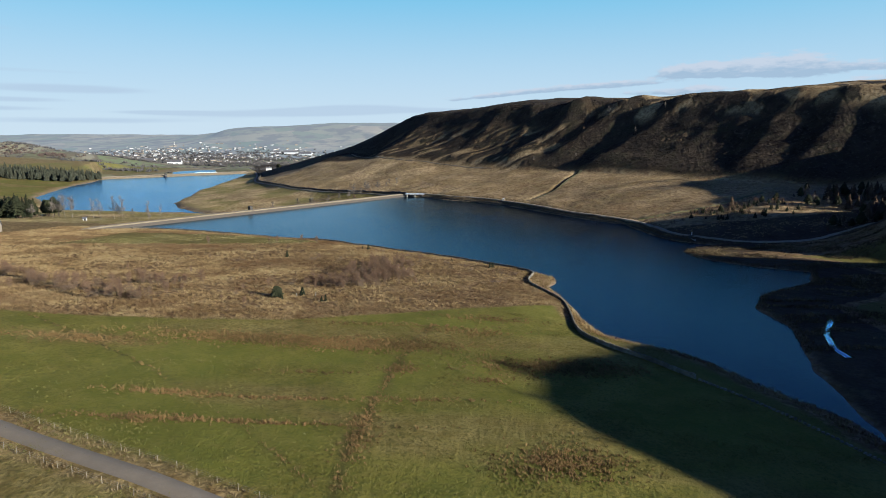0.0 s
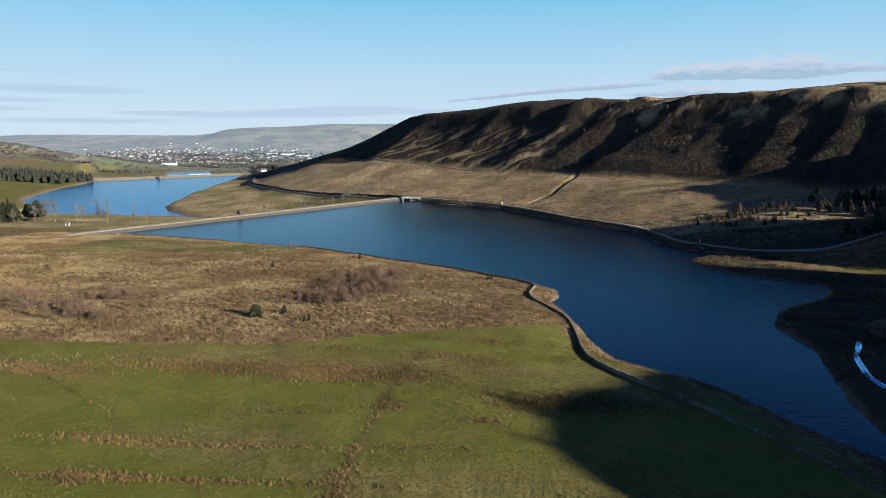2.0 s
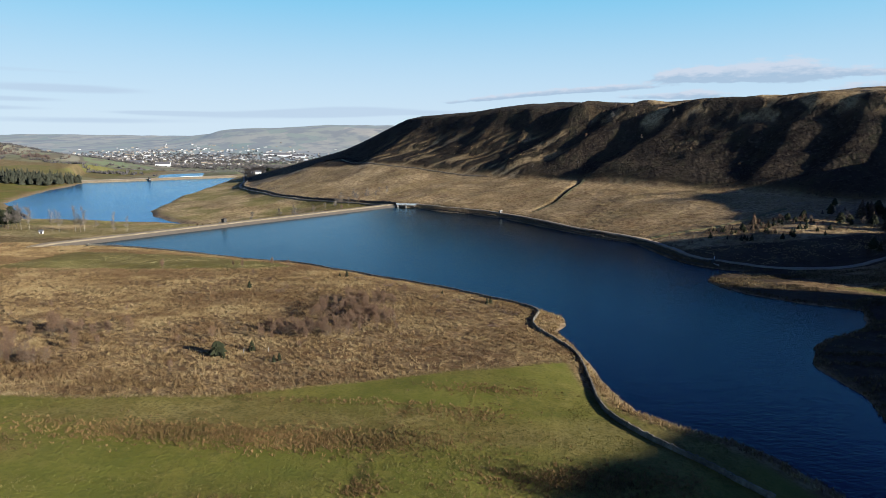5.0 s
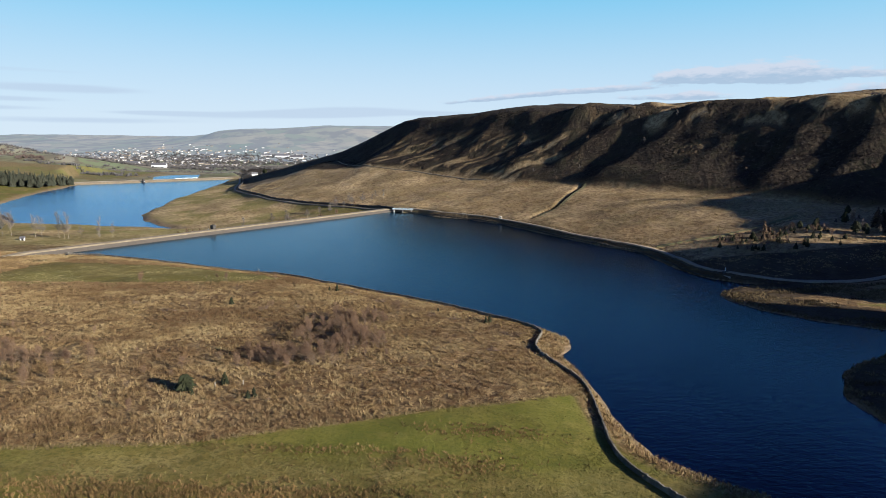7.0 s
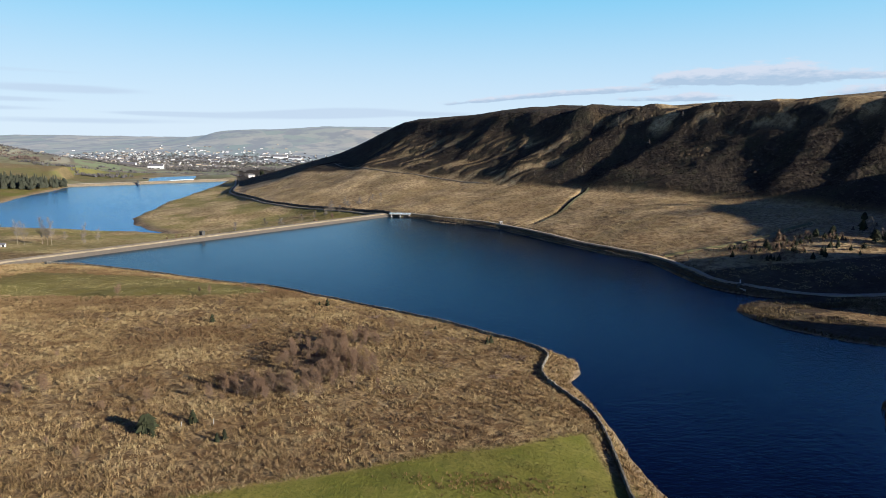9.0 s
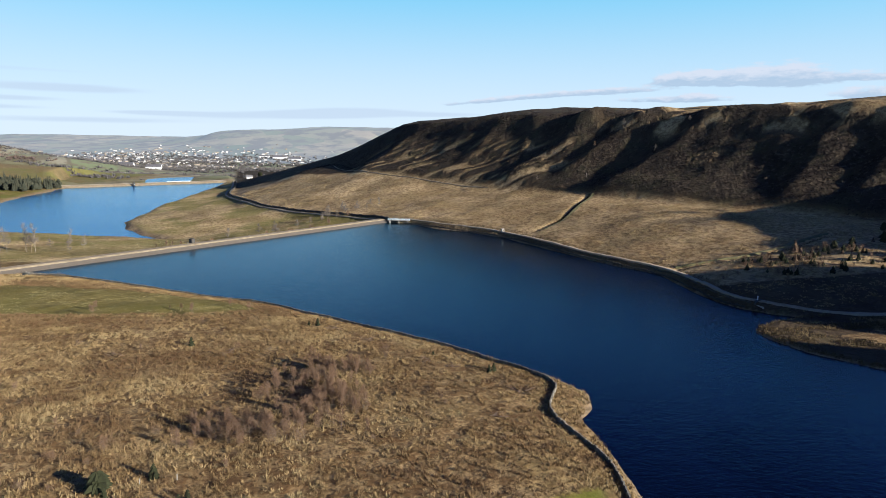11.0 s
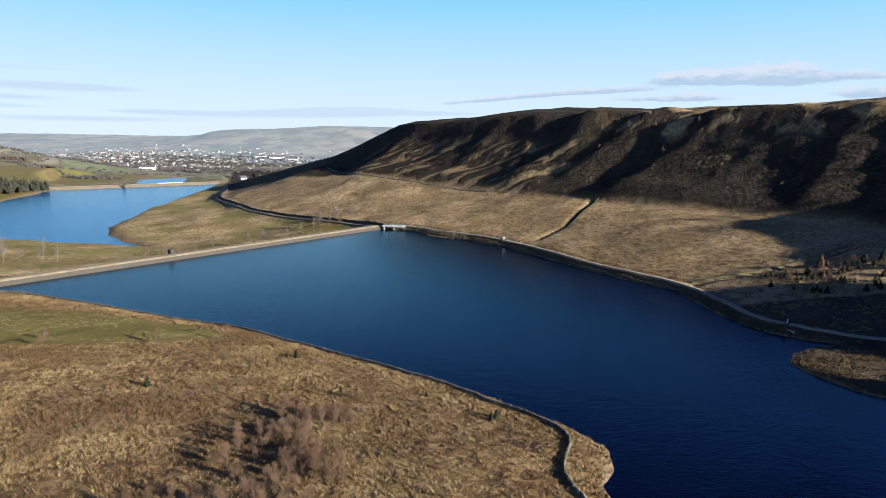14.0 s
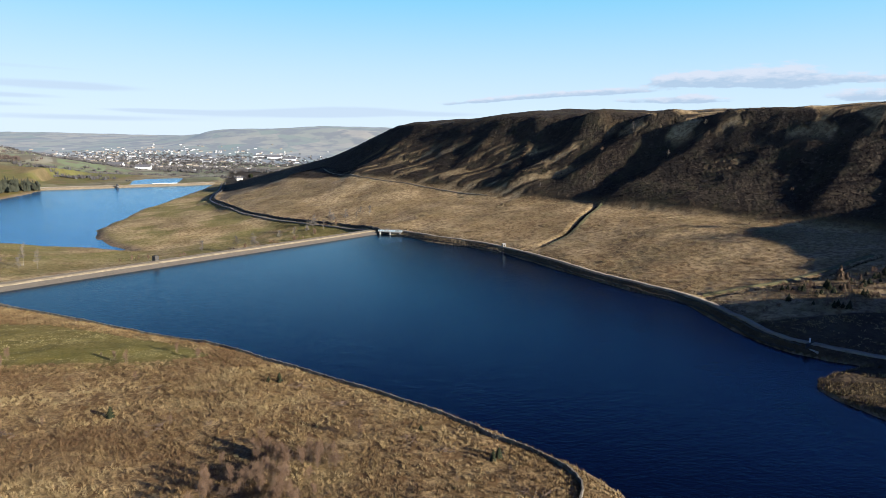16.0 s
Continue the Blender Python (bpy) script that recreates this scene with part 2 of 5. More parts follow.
def height(x, y):
    """The lie of the land."""
    x, y = np.asarray(x, float), np.asarray(y, float)
    wx, wy = x + 1.6 * fbm(x, y, 12, 60, 3), y + 1.6 * fbm(x, y, 12, 70, 3)
    d1 = signed(wx, wy, UPPER_LAKE)
    d2, d3 = signed(wx + 5 * fbm(x, y, 30, 62, 4), wy + 5 * fbm(x, y, 30, 72, 4), LOWER_LAKE), signed(x, y, THIRD_LAKE)
    o1 = np.maximum(d1, 0)
    lie = 1.12 - 0.42 * step(180, 290, y)
    near = (3.2 * lie - 0.6) * (1 - np.exp(-o1 / 11)) + lie * 0.077 * o1 + 1.6 * fbm(x, y, 70, 5, 3)
    near = near - 3.0 * step(0, 110, o1) * (1 - step(215, 330, y))
    lower = LOW_Z + 1.0 + 0.088 * np.maximum(d2, 0) + 1.5 * fbm(x, y, 60, 9, 3)
    west = softmin(near, lower, 6.0)
    west = np.minimum(west, 45 + 8 * fbm(x, y, 300, 11, 3))
    # the far side: a bank, the sloping moor, the long hill
    de = np.where(inside(x, y, EAST_SIDE), 1, -1) * line_distance(x, y, EAST_LINE)
    oe = np.maximum(de, 0)
    along = np.interp(y, [-600, 350, 375, 640, 726, 950, 1130, 1400, 2300], [0.3, 0.5, 2.8, 2.6, -3, -8, -12, -20, -36])
    rise = np.interp(y, [-600, 150, 330, 420, 620, 760, 880], [0.02, 0.02, 0.02, 0.16, 0.18, 0.22, 0.3])
    moor = along * np.where((y > 365) & (y < 680), np.clip(oe / 6.0, 0.05, 1), 1) + rise * np.maximum(oe - 9, 0)
    u, s = ridge_axes(x, y)
    foot = np.interp(u, [-400, -200, 0, 200, 400], [31, 29, 23, 21, 18]) + 1.5 * fbm(x, y, 60, 31, 3)
    east = softmin(moor + 1.2 * fbm(x, y, 40, 21, 3), foot, 5.0)
    side = step(-18, 4, de)
    land = west + (east - west) * side
    land = land + 3 * np.exp(-(((x + 185) / 34) ** 2) - ((y - 990) / 55) ** 2)
    # the far valley
    hills = 100 + 34 * step(-1950, -1350, x) + 26 * step(-1385, -1290, x) + 10 * step(-950, -400, x) + 26 * fbm(x, y, 420, 41, 5)
    far = -40 + hills * step(2500, 4700, y) + 56 * np.exp(-(((x + 1150) / 260) ** 2) - ((y - 1850) / 240) ** 2) + 10 * fbm(x, y, 500, 45, 4)
    far = far + 74 * np.exp(-(((x + 1640) / 260) ** 2) - ((y - 2300) / 260) ** 2) + 44 * step(-1650, -1050, x) * np.exp(-(((y - 3750) / 330) ** 2))
    far = far + 16 * np.exp(-(((x + 760) / 380) ** 2)) * step(2950, 3800, y)
    far = far + 26 * step(-600, 400, x) * step(1300, 2200, y)
    away = step(1330, 1800, y)
    land = land + (far - land) * away
    # the hill's face with its spurs and gullies
    relief = 0
    uu = u + 7 * fbm(x, y, 55, 51, 3)
    for line, tall, lee, sunny in SPURS:
        across = uu - np.interp(s, [p[0] for p in line], [p[1] for p in line])
        relief = relief + tall * np.exp(-((across / np.where(across < 0, lee, sunny)) ** 2)) * step(line[0][0] - 18, line[0][0] + 14, s) * (1 - step(line[-1][0] - 12, line[-1][0] + 16, s))
    face = step(5, 45, s) * (1 - step(85, 130, s))
    se = s - 0.45 * np.maximum(0, -330 - u) - 12 * face + 3.6 * fbm(x, y, 40, 55, 5) * face + 3.0 * np.abs(fbm(u - 1.2 * s, s * 0.35, 15, 57, 3)) * face
    climb = np.interp(se, [-12, 0, 6, 45, 96, 112, 140, 200, 300, 500], [0, 0.6, 3, 28, 62, 70.5, 77.5, 83.5, 90, 96])
    nose = step(-760, -360, u) * (1 - step(1500, 2000, y))
    crest = 1 - 0.13 * step(-180, -320, u) + 0.04 * step(-100, 100, u) + 0.09 * step(60, 200, u)
    land = land + climb * nose * crest + (relief + 1.6 * fbm(x, y, 30, 58, 4) * step(0, 60, se)) * nose
    # the near hill that shuts off the valley on the sunny side
    back = np.where(x < np.interp(y, [p[1] for p in NEAR_CREST], [p[0] for p in NEAR_CREST]), line_distance(x, y, NEAR_CREST), 0)
    # Notches and humps of this unseen crest are set to shape its shade.
    brow = 72 - 0.5 * np.maximum(back - 12, 0) + 9 * fbm(x, y, 60, 65, 4) - 34 * np.exp(-(((y - 0.4 * (336 - x) - 233) / 16) ** 2)) - 22 * np.exp(-(((y - 0.4 * (372 - x) - 334) / 17) ** 2))
    brow = brow + 9.5 * np.exp(-(((x - 266) / 18) ** 2) - ((y - 28) / 19) ** 2) - 5.5 * step(10, -12, y)
    brow = brow + 17 * np.exp(-(((x - 422) / 40) ** 2) - ((y - 425) / 52) ** 2)
    brow = brow - 90 * step(505, 600, y)
    land = np.where(y < 620, -softmin(-land, -brow, 8.0), land)
    # tussocks and hags underfoot
    land = land + (0.38 * fbm(x, y, 4.2, 66, 3) + 0.3 * fbm(x, y, 9, 68, 2)) * (y > np.interp(x, EDGE_X, EDGE_Y) + 2) * (y < 1000) * step(1.5, 8, d1)
    # drains below the hill
    for line in DRAINS:
        land = land - 2.0 * np.exp(-((line_distance(x, y, line) / 1.9) ** 2))
    # shores and beds
    land = land * step(0, 3, d1) + np.where(d1 > 0, 0.25 * np.minimum(d1, 1), 0)
    land = np.where(d1 < 0, np.maximum(-4, 0.3 * d1), land)
    low = LOW_Z + (np.maximum(land, LOW_Z + 0.3) - LOW_Z) * step(0, 5, d2)
    land = np.where(d2 < 60, low, land)
    land = np.where(d2 < 0, LOW_Z + np.maximum(-4, 0.3 * d2), land)
    land = np.where((d3 > 0) & (d3 < 160) & (y > 1386 + 0.862 * (x + 430)), np.minimum(land, THIRD_Z + 0.1 + 0.045 * d3), land)
    land = np.where(d3 < 0, THIRD_Z + np.maximum(-3, 0.2 * d3), land)
    return land


# ---- materials ----
def material(name, build):
    m = bpy.data.materials.new(name)
    m.use_nodes = True
    n = Nodes(m.node_tree)
    shader = m.node_tree.nodes["Principled BSDF"]
    build(n, shader)
    return m


def plain(name, colour, rough=0.8, scale=3.0, vary=0.35, metal=0.0, bump=0.3, size=0.05):
    """A surface with two scales of variation in its tone and a fine relief."""
    def build(n, shader):
        place = n.node("ShaderNodeTexCoord").outputs["Object"]
        big, fine = n.noise(place, scale, 4), n.noise(place, scale * 9, 3)
        spread = n.node("ShaderNodeObjectInfo").outputs["Random"]
        tone = n.math("ADD", n.math("MULTIPLY", big, 0.6), n.math("ADD", n.math("MULTIPLY", fine, 0.4), n.math("MULTIPLY", n.math("SUBTRACT", spread, 0.5), 0.3)))
        dark, pale = [c * (1 - vary) for c in colour], [min(1, c * (1 + vary)) for c in colour]
        n.put(shader.inputs["Base Color"], n.mix(n.ramp(tone, 0.2, 0.8), dark, pale))
        shader.inputs["Roughness"].default_value, shader.inputs["Metallic"].default_value = rough, metal
        b = n.node("ShaderNodeBump")
        b.inputs["Strength"].default_value, b.inputs["Distance"].default_value = bump, size
        n.put(b.inputs["Height"], fine)
        n.put(shader.inputs["Normal"], b.outputs[0])
    return material(name, build)


def ground_look(n, shader):
    place = n.node("ShaderNodeNewGeometry").outputs["Position"]
    flat = n.scaled(place, 1, 1, 0.3)
    n300, n60, n12, n3, n1 = (n.noise(flat, s, d, 0.6) for s, d in ((0.006, 4), (0.025, 4), (0.09, 4), (0.33, 4), (1.3, 3)))
    n4 = n.noise(flat, 4.5, 3, 0.6)
    pasture = n.mix(n.ramp(n12, 0.35, 0.68), (0.090, 0.089, 0.015), (0.136, 0.122, 0.028))
    pasture = n.mix(n.math("MULTIPLY", n.ramp(n3, 0.45, 0.75), 0.45), pasture, (0.172, 0.138, 0.046))
    pasture = n.mix(n.math("MULTIPLY", n.ramp(n.noise(flat, 0.16, 5, 0.7), 0.50, 0.62), 0.5), pasture, (0.060, 0.066, 0.014))
    pasture = n.mix(n.math("MULTIPLY", n.ramp(n1, 0.48, 0.66), 0.65), pasture, (0.055, 0.060, 0.013))
    pasture = n.mix(n.math("MULTIPLY", n.ramp(n4, 0.50, 0.70), 0.45), pasture, (0.052, 0.055, 0.011))
    pasture = n.mix(n.math("MULTIPLY", n.ramp(n60, 0.42, 0.62), 0.5), pasture, (0.090, 0.101, 0.017))
    straw = n.mix(n.ramp(n12, 0.3, 0.7), (0.165, 0.112, 0.054), (0.290, 0.210, 0.108))
    straw = n.mix(n.math("MULTIPLY", n.ramp(n3, 0.47, 0.58), 0.85), straw, (0.100, 0.058, 0.025))
    straw = n.mix(n.math("MULTIPLY", n.ramp(n1, 0.46, 0.64), 0.75), straw, (0.062, 0.040, 0.020))
    straw = n.mix(n.math("MULTIPLY", n.ramp(n4, 0.46, 0.66), 0.45), straw, (0.091, 0.061, 0.030))
    straw = n.mix(n.math("MULTIPLY", n.ramp(n60, 0.48, 0.68), 0.45), straw, (0.165, 0.128, 0.055))
    straw = n.mix(n.math("MULTIPLY", n.ramp(n.noise(flat, 0.045, 5, 0.65), 0.52, 0.62), 0.55), straw, (0.085, 0.047, 0.020))
    straw = n.mix(n.math("MULTIPLY", n.attr("bleach_light"), n.ramp(n3, 0.40, 0.62, 1.0, 0.35)), straw, (0.44, 0.335, 0.19))
    heath = n.mix(n.ramp(n60, 0.38, 0.62), (0.016, 0.012, 0.010), (0.031, 0.024, 0.018))
    heath = n.mix(n.math("MULTIPLY", n.ramp(n12, 0.46, 0.66), 0.6), heath, (0.053, 0.043, 0.027))
    heath = n.mix(n.math("MULTIPLY", n.ramp(n.noise(flat, 0.05, 5, 0.65), 0.50, 0.62), 0.6), heath, (0.030, 0.030, 0.016))
    heath = n.mix(n.math("MULTIPLY", n.ramp(n3, 0.47, 0.64), 0.6), heath, (0.018, 0.014, 0.011))
    heath = n.mix(n.math("MULTIPLY", n.ramp(n3, 0.54, 0.64), 0.5), heath, (0.085, 0.069, 0.049))
    heath = n.mix(n.math("MULTIPLY", n.ramp(n1, 0.48, 0.66), 0.5), heath, (0.034, 0.027, 0.020))
    mud = n.mix(n.ramp(n3, 0.35, 0.65), (0.11, 0.082, 0.052), (0.22, 0.17, 0.11))
    # Far fields are paled and greyed: haze put into their base colour.
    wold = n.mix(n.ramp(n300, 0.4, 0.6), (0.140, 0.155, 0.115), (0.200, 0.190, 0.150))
    fields = n.node("ShaderNodeTexVoronoi")
    n.put(fields.inputs["Vector"], flat)
    fields.inputs["Scale"].default_value = 0.0065
    cell = n.node("ShaderNodeSeparateColor")
    n.put(cell.inputs[0], fields.outputs["Color"])
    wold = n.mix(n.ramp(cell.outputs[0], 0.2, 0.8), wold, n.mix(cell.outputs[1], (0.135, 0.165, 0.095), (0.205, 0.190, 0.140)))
    hedges = n.node("ShaderNodeTexVoronoi", feature="DISTANCE_TO_EDGE")
    n.put(hedges.inputs["Vector"], flat)
    hedges.inputs["Scale"].default_value = 0.0065
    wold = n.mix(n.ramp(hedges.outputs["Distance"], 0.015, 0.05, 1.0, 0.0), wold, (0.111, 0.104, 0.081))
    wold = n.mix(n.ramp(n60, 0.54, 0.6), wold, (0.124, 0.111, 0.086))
    colour = n.mix(n.attr("rush"), pasture, straw)
    colour = n.mix(n.attr("heath"), colour, heath)
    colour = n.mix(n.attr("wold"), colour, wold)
    colour = n.mix(n.attr("mud"), colour, mud)
    n.put(shader.inputs["Base Color"], colour)
    shader.inputs["Roughness"].default_value = 0.95
    shader.inputs["Specular IOR Level"].default_value = 0.1
    b = n.node("ShaderNodeBump")
    b.inputs["Strength"].default_value, b.inputs["Distance"].default_value = 0.8, 0.5
    fine = n.math("ADD", n.math("MULTIPLY", n3, n.ramp(n.attr("rush"), 0.3, 0.9, 0.5, 1.6)), n.math("ADD", n.math("MULTIPLY", n1, 0.6), n.math("MULTIPLY", n4, 0.3)))
    coarse = n.math("ADD", n.math("MULTIPLY", n3, 3.0), n.math("MULTIPLY", n12, 5.0))
    n.put(b.inputs["Height"], n.math("ADD", fine, n.math("MULTIPLY", coarse, n.ramp(n.attr("heath"), 0.5, 0.95))))
    n.put(shader.inputs["Normal"], b.outputs[0])


def water_look(n, shader, chop=0.45, body=(0.0003, 0.0012, 0.0065), tint=(0.66, 0.86, 1.0)):
    """Blue water: a body under a rippled gloss, tinted to blue the mirrored sky."""
    place = n.node("ShaderNodeNewGeometry").outputs["Position"]
    gust = n.noise(n.scaled(place, 1, 0.6, 1), 0.02, 3)
    b = n.node("ShaderNodeBump")
    b.inputs["Strength"].default_value, b.inputs["Distance"].default_value = chop, 0.22
    n.put(b.inputs["Height"], n.math("ADD", n.math("MULTIPLY", n.noise(n.scaled(place, 0.6, 1, 1), 0.9, 4, 0.65), 1.0), n.math("MULTIPLY", n.noise(place, 0.22, 2), 0.8)))
    deep, gloss, edge, both = (n.node("ShaderNode" + kind) for kind in ("BsdfDiffuse", "BsdfGlossy", "Fresnel", "MixShader"))
    deep.inputs["Color"].default_value, gloss.inputs["Color"].default_value = (*body, 1), (*tint, 1)
    n.put(gloss.inputs["Roughness"], n.ramp(gust, 0.3, 0.7, 0.07, 0.16))
    edge.inputs["IOR"].default_value = 1.333
    n.put(gloss.inputs["Normal"], b.outputs[0])
    n.put(edge.inputs["Normal"], b.outputs[0])
    n.put(both.inputs[0], edge.outputs[0])
    n.put(both.inputs[1], deep.outputs[0])
    n.put(both.inputs[2], gloss.outputs[0])
    n.put(n.tree.nodes["Material Output"].inputs["Surface"], both.outputs[0])
    n.tree.nodes.remove(shader)


def far_look(n, shader):
    place = n.node("ShaderNodeNewGeometry").outputs["Position"]
    flat = n.scaled(place, 1, 1, 0)
    fields = n.node("ShaderNodeTexVoronoi")
    n.put(fields.inputs["Vector"], flat)
    fields.inputs["Scale"].default_value = 0.005
    cell = n.node("ShaderNodeSeparateColor")
    n.put(cell.inputs[0], fields.outputs["Color"])
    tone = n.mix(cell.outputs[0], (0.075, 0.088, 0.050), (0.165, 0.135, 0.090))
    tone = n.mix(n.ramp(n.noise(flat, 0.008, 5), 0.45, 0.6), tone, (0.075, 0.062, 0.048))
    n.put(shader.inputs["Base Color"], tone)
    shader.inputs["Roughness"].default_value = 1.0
    # A faint bluish glow stands for the haze before these hills.
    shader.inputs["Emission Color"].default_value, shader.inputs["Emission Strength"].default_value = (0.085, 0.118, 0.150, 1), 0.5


GROUND = material("moor_ground", ground_look)
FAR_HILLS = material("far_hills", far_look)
WATER = material("water", water_look)
# Bright blue body: mirrored sky and haze glare put into the water's colour.
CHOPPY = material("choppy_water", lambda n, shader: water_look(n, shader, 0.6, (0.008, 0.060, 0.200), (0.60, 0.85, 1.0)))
TURF = plain("dam_turf", (0.225, 0.182, 0.118), 0.95, 0.3, 0.55, bump=0.6, size=0.2)
PITCHING = plain("stone_pitching", (0.055, 0.047, 0.038), 0.85, 0.8, 0.5, bump=0.7, size=0.2)


# ---- ground ----
def spaced(start, fine_from, fine_to, end, fine, growth):
    """Lines that lie close together in the middle and ever wider outwards."""
    mid = list(np.arange(fine_from, fine_to + fine, fine))
    lows, gap = [], fine
    while (lows[-1] if lows else mid[0]) > start:
        gap *= 1 + growth
        lows.append((lows[-1] if lows else mid[0]) - gap)
    highs, gap = [], fine
    while (highs[-1] if highs else mid[-1]) < end:
        gap *= 1 + growth
        highs.append((highs[-1] if highs else mid[-1]) + gap)
    return np.array(lows[::-1] + mid + highs)


def sheet(name, verts, faces, mat, smooth=True):
    me = bpy.data.meshes.new(name)
    me.from_pydata(verts, [], faces)
    me.materials.append(mat)
    if smooth:
        me.polygons.foreach_set("use_smooth", [True] * len(me.polygons))
    me.update()
    return me


gx = spaced(-3800, -150, 190, 2600, 1.8, 0.012)
gy = spaced(-500, 60, 440, 4930, 1.8, 0.009)
GX, GY = np.meshgrid(gx, gy)
GZ = height(GX, GY)
cols, rows = len(gx), len(gy)
index = np.arange(cols * rows).reshape(rows, cols)
quads = np.stack([index[:-1, :-1], index[:-1, 1:], index[1:, 1:], index[1:, :-1]], -1).reshape(-1, 4)
far_row = int(np.searchsorted(gy, 2720))
cut = far_row * cols
points = np.stack([GX, GY, GZ], -1).reshape(-1, 3)
ground_mesh = sheet("ground", points[:cut + cols].tolist(), quads[quads.max(1) < cut + cols].tolist(), GROUND)
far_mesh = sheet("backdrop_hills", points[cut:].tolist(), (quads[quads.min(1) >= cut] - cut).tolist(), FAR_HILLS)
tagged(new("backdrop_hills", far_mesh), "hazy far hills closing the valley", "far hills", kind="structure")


def ground_on(x, y):
    """The height of the built sheet."""
    x, y = np.asarray(x, float), np.asarray(y, float)
    i, j = np.clip(np.searchsorted(gx, x) - 1, 0, cols - 2), np.clip(np.searchsorted(gy, y) - 1, 0, rows - 2)
    fx, fy = (x - gx[i]) / (gx[i + 1] - gx[i]), (y - gy[j]) / (gy[j + 1] - gy[j])
    return (GZ[j, i] * (1 - fx) + GZ[j, i + 1] * fx) * (1 - fy) + (GZ[j + 1, i] * (1 - fx) + GZ[j + 1, i + 1] * fx) * fy


def ground_at(x, y):
    return float(ground_on(x, y))


def cover(x, y, z):
    """What grows where: rush, heath, far wold and bare shore, each from 0 to 1."""
    d1, d2 = signed(x, y, UPPER_LAKE), signed(x, y, LOWER_LAKE)
    east = inside(x, y, EAST_SIDE)
    u, s = ridge_axes(x, y)
    wob = 5 * fbm(x, y, 30, 81, 3)
    edge = np.interp(x, EDGE_X, EDGE_Y)
    rough = step(-1.5, 1.5, y - edge + 0.25 * wob)
    # the pasture strip beyond the rushes, towards the dam
    strip = step(-8, 8, y - np.interp(x, [-400, -156, -125, -91, -66], [310, 326, 330, 333, 346]) + wob) * step(-45, -75, x + wob)
    strip = strip * step(6, 16, d1 + wob)
    rush = rough * (1 - 0.65 * strip * (1 - 0.75 * np.maximum(step(372, 400, y + wob), step(-185, -215, x + wob))))
    patch = fbm(x / 2.6, y, 22, 91, 4)
    rush = np.maximum(rush, 0.38 * step(0.10, 0.42, patch + 0.16 * np.exp(-(((y - 172) / 9) ** 2))) * (1 - east))
    rush = np.maximum(rush, step(10, 7, d1))
    low_field = (~east) & (d2 < 260) & (y > 470)
    rush = np.where(low_field, np.where(x < -480, 0.1, np.where(y < 570, 0.5, 0.30)) + 0.60 * step(-0.15, 0.25, fbm(x, y, 34, 95, 5)), rush)
    rush = np.where((y > 1450) & (x < -700), 0.12, rush)
    rush = np.where(east, 1.0, rush)
    rush = np.where(east & (y < 318) & (d1 > 30), 0.3, rush)
    rush = np.maximum(rush, 0.85 * step(6.0, 4.0, line_distance(x, y, LANE)) * (1 - east))
    rush = np.maximum(rush, 0.5 * (y < np.interp(x, [p[0] for p in LANE], [p[1] for p in LANE])) * (1 - east))
    rush = np.maximum(rush, 0.7 * np.exp(-(((x + 89) / 16) ** 2) - ((y - 157) / 4) ** 2))
    brush = fbm(x, y, 16, 151, 4)
    pale = step(80, 98, s + 2 * wob - 0.04 * np.maximum(u, 0)) * step(-95, 20, u) * step(-0.16, 0.08, brush)
    pale = np.maximum(pale, 0.8 * step(52, 58, s + wob) * step(72, 64, s + wob) * np.exp(-(((u - 78) / 26) ** 2)) * step(-0.25, 0.0, brush))
    streaks = step(-0.06, 0.16, fbm(u - 1.1 * s, s * 0.22, 6, 155, 5)) * step(-400, -330, u) * step(-50, -95, u - 0.45 * s) * step(92, 60, s)
    heath = step(-4, 14, s + wob) * east * (1 - np.maximum(0.95 * pale, 0.70 * streaks))
    heath = np.maximum(heath, step(95, 70, line_distance(x, y, NEAR_CREST)) * (y < 520))
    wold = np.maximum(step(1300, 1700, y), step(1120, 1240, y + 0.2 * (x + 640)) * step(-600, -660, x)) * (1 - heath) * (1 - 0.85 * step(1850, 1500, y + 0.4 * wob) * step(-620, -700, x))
    mud = np.maximum(step(2.2, 0.2, d1), step(9, 3.5, d2))
    bank = east & (y > 365) & (d1 < 5.5)
    mud = np.where(bank, 0, mud)
    # Dark heath on the bank, the shade of its face put in too.
    heath = np.where(bank, 0.75, heath)
    heath = np.where(east & (y > 365) & (d1 >= 5.5), np.maximum(heath, 0.04 + 0.22 * step(-0.2, 0.3, fbm(x, y, 20, 157, 3))), heath)
    heath = np.where(east & (y < 356) & (d1 < 26), np.maximum(heath, 0.82), heath)
    # Dark heath on this slope also deepens the near hill's shade on it.
    heath = np.where(east & (y > 350) & (y < 398) & (x > 128), np.maximum(heath, 0.85), heath)
    trod = np.minimum(line_distance(x, y, FIELD_PATH), line_distance(x, y, FIELD_DITCH) + 0.5)
    heath = np.maximum(heath, 0.42 * step(1.3, 0.3, trod))
    # Bleached grass, with crest sunlight and haze over low ground painted in too.
    bleach_light = np.where(east & (y > 365), (0.60 + 0.40 * step(80, -100, x)) * step(10, -5, s + wob), np.where(low_field & (x > -480), 0.85, 0))
    bleach_light = np.maximum(bleach_light, 0.8 * east * np.maximum(pale, streaks))
    return rush, heath, wold, mud, bleach_light * (0.35 + 0.65 * step(-0.25, 0.2, fbm(x, y, 26, 171, 4)))


for name, values in zip(("rush", "heath", "wold", "mud", "bleach_light"), cover(GX.ravel()[:cut + cols], GY.ravel()[:cut + cols], 0)):
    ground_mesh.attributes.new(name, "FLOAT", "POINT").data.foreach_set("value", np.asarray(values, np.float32))
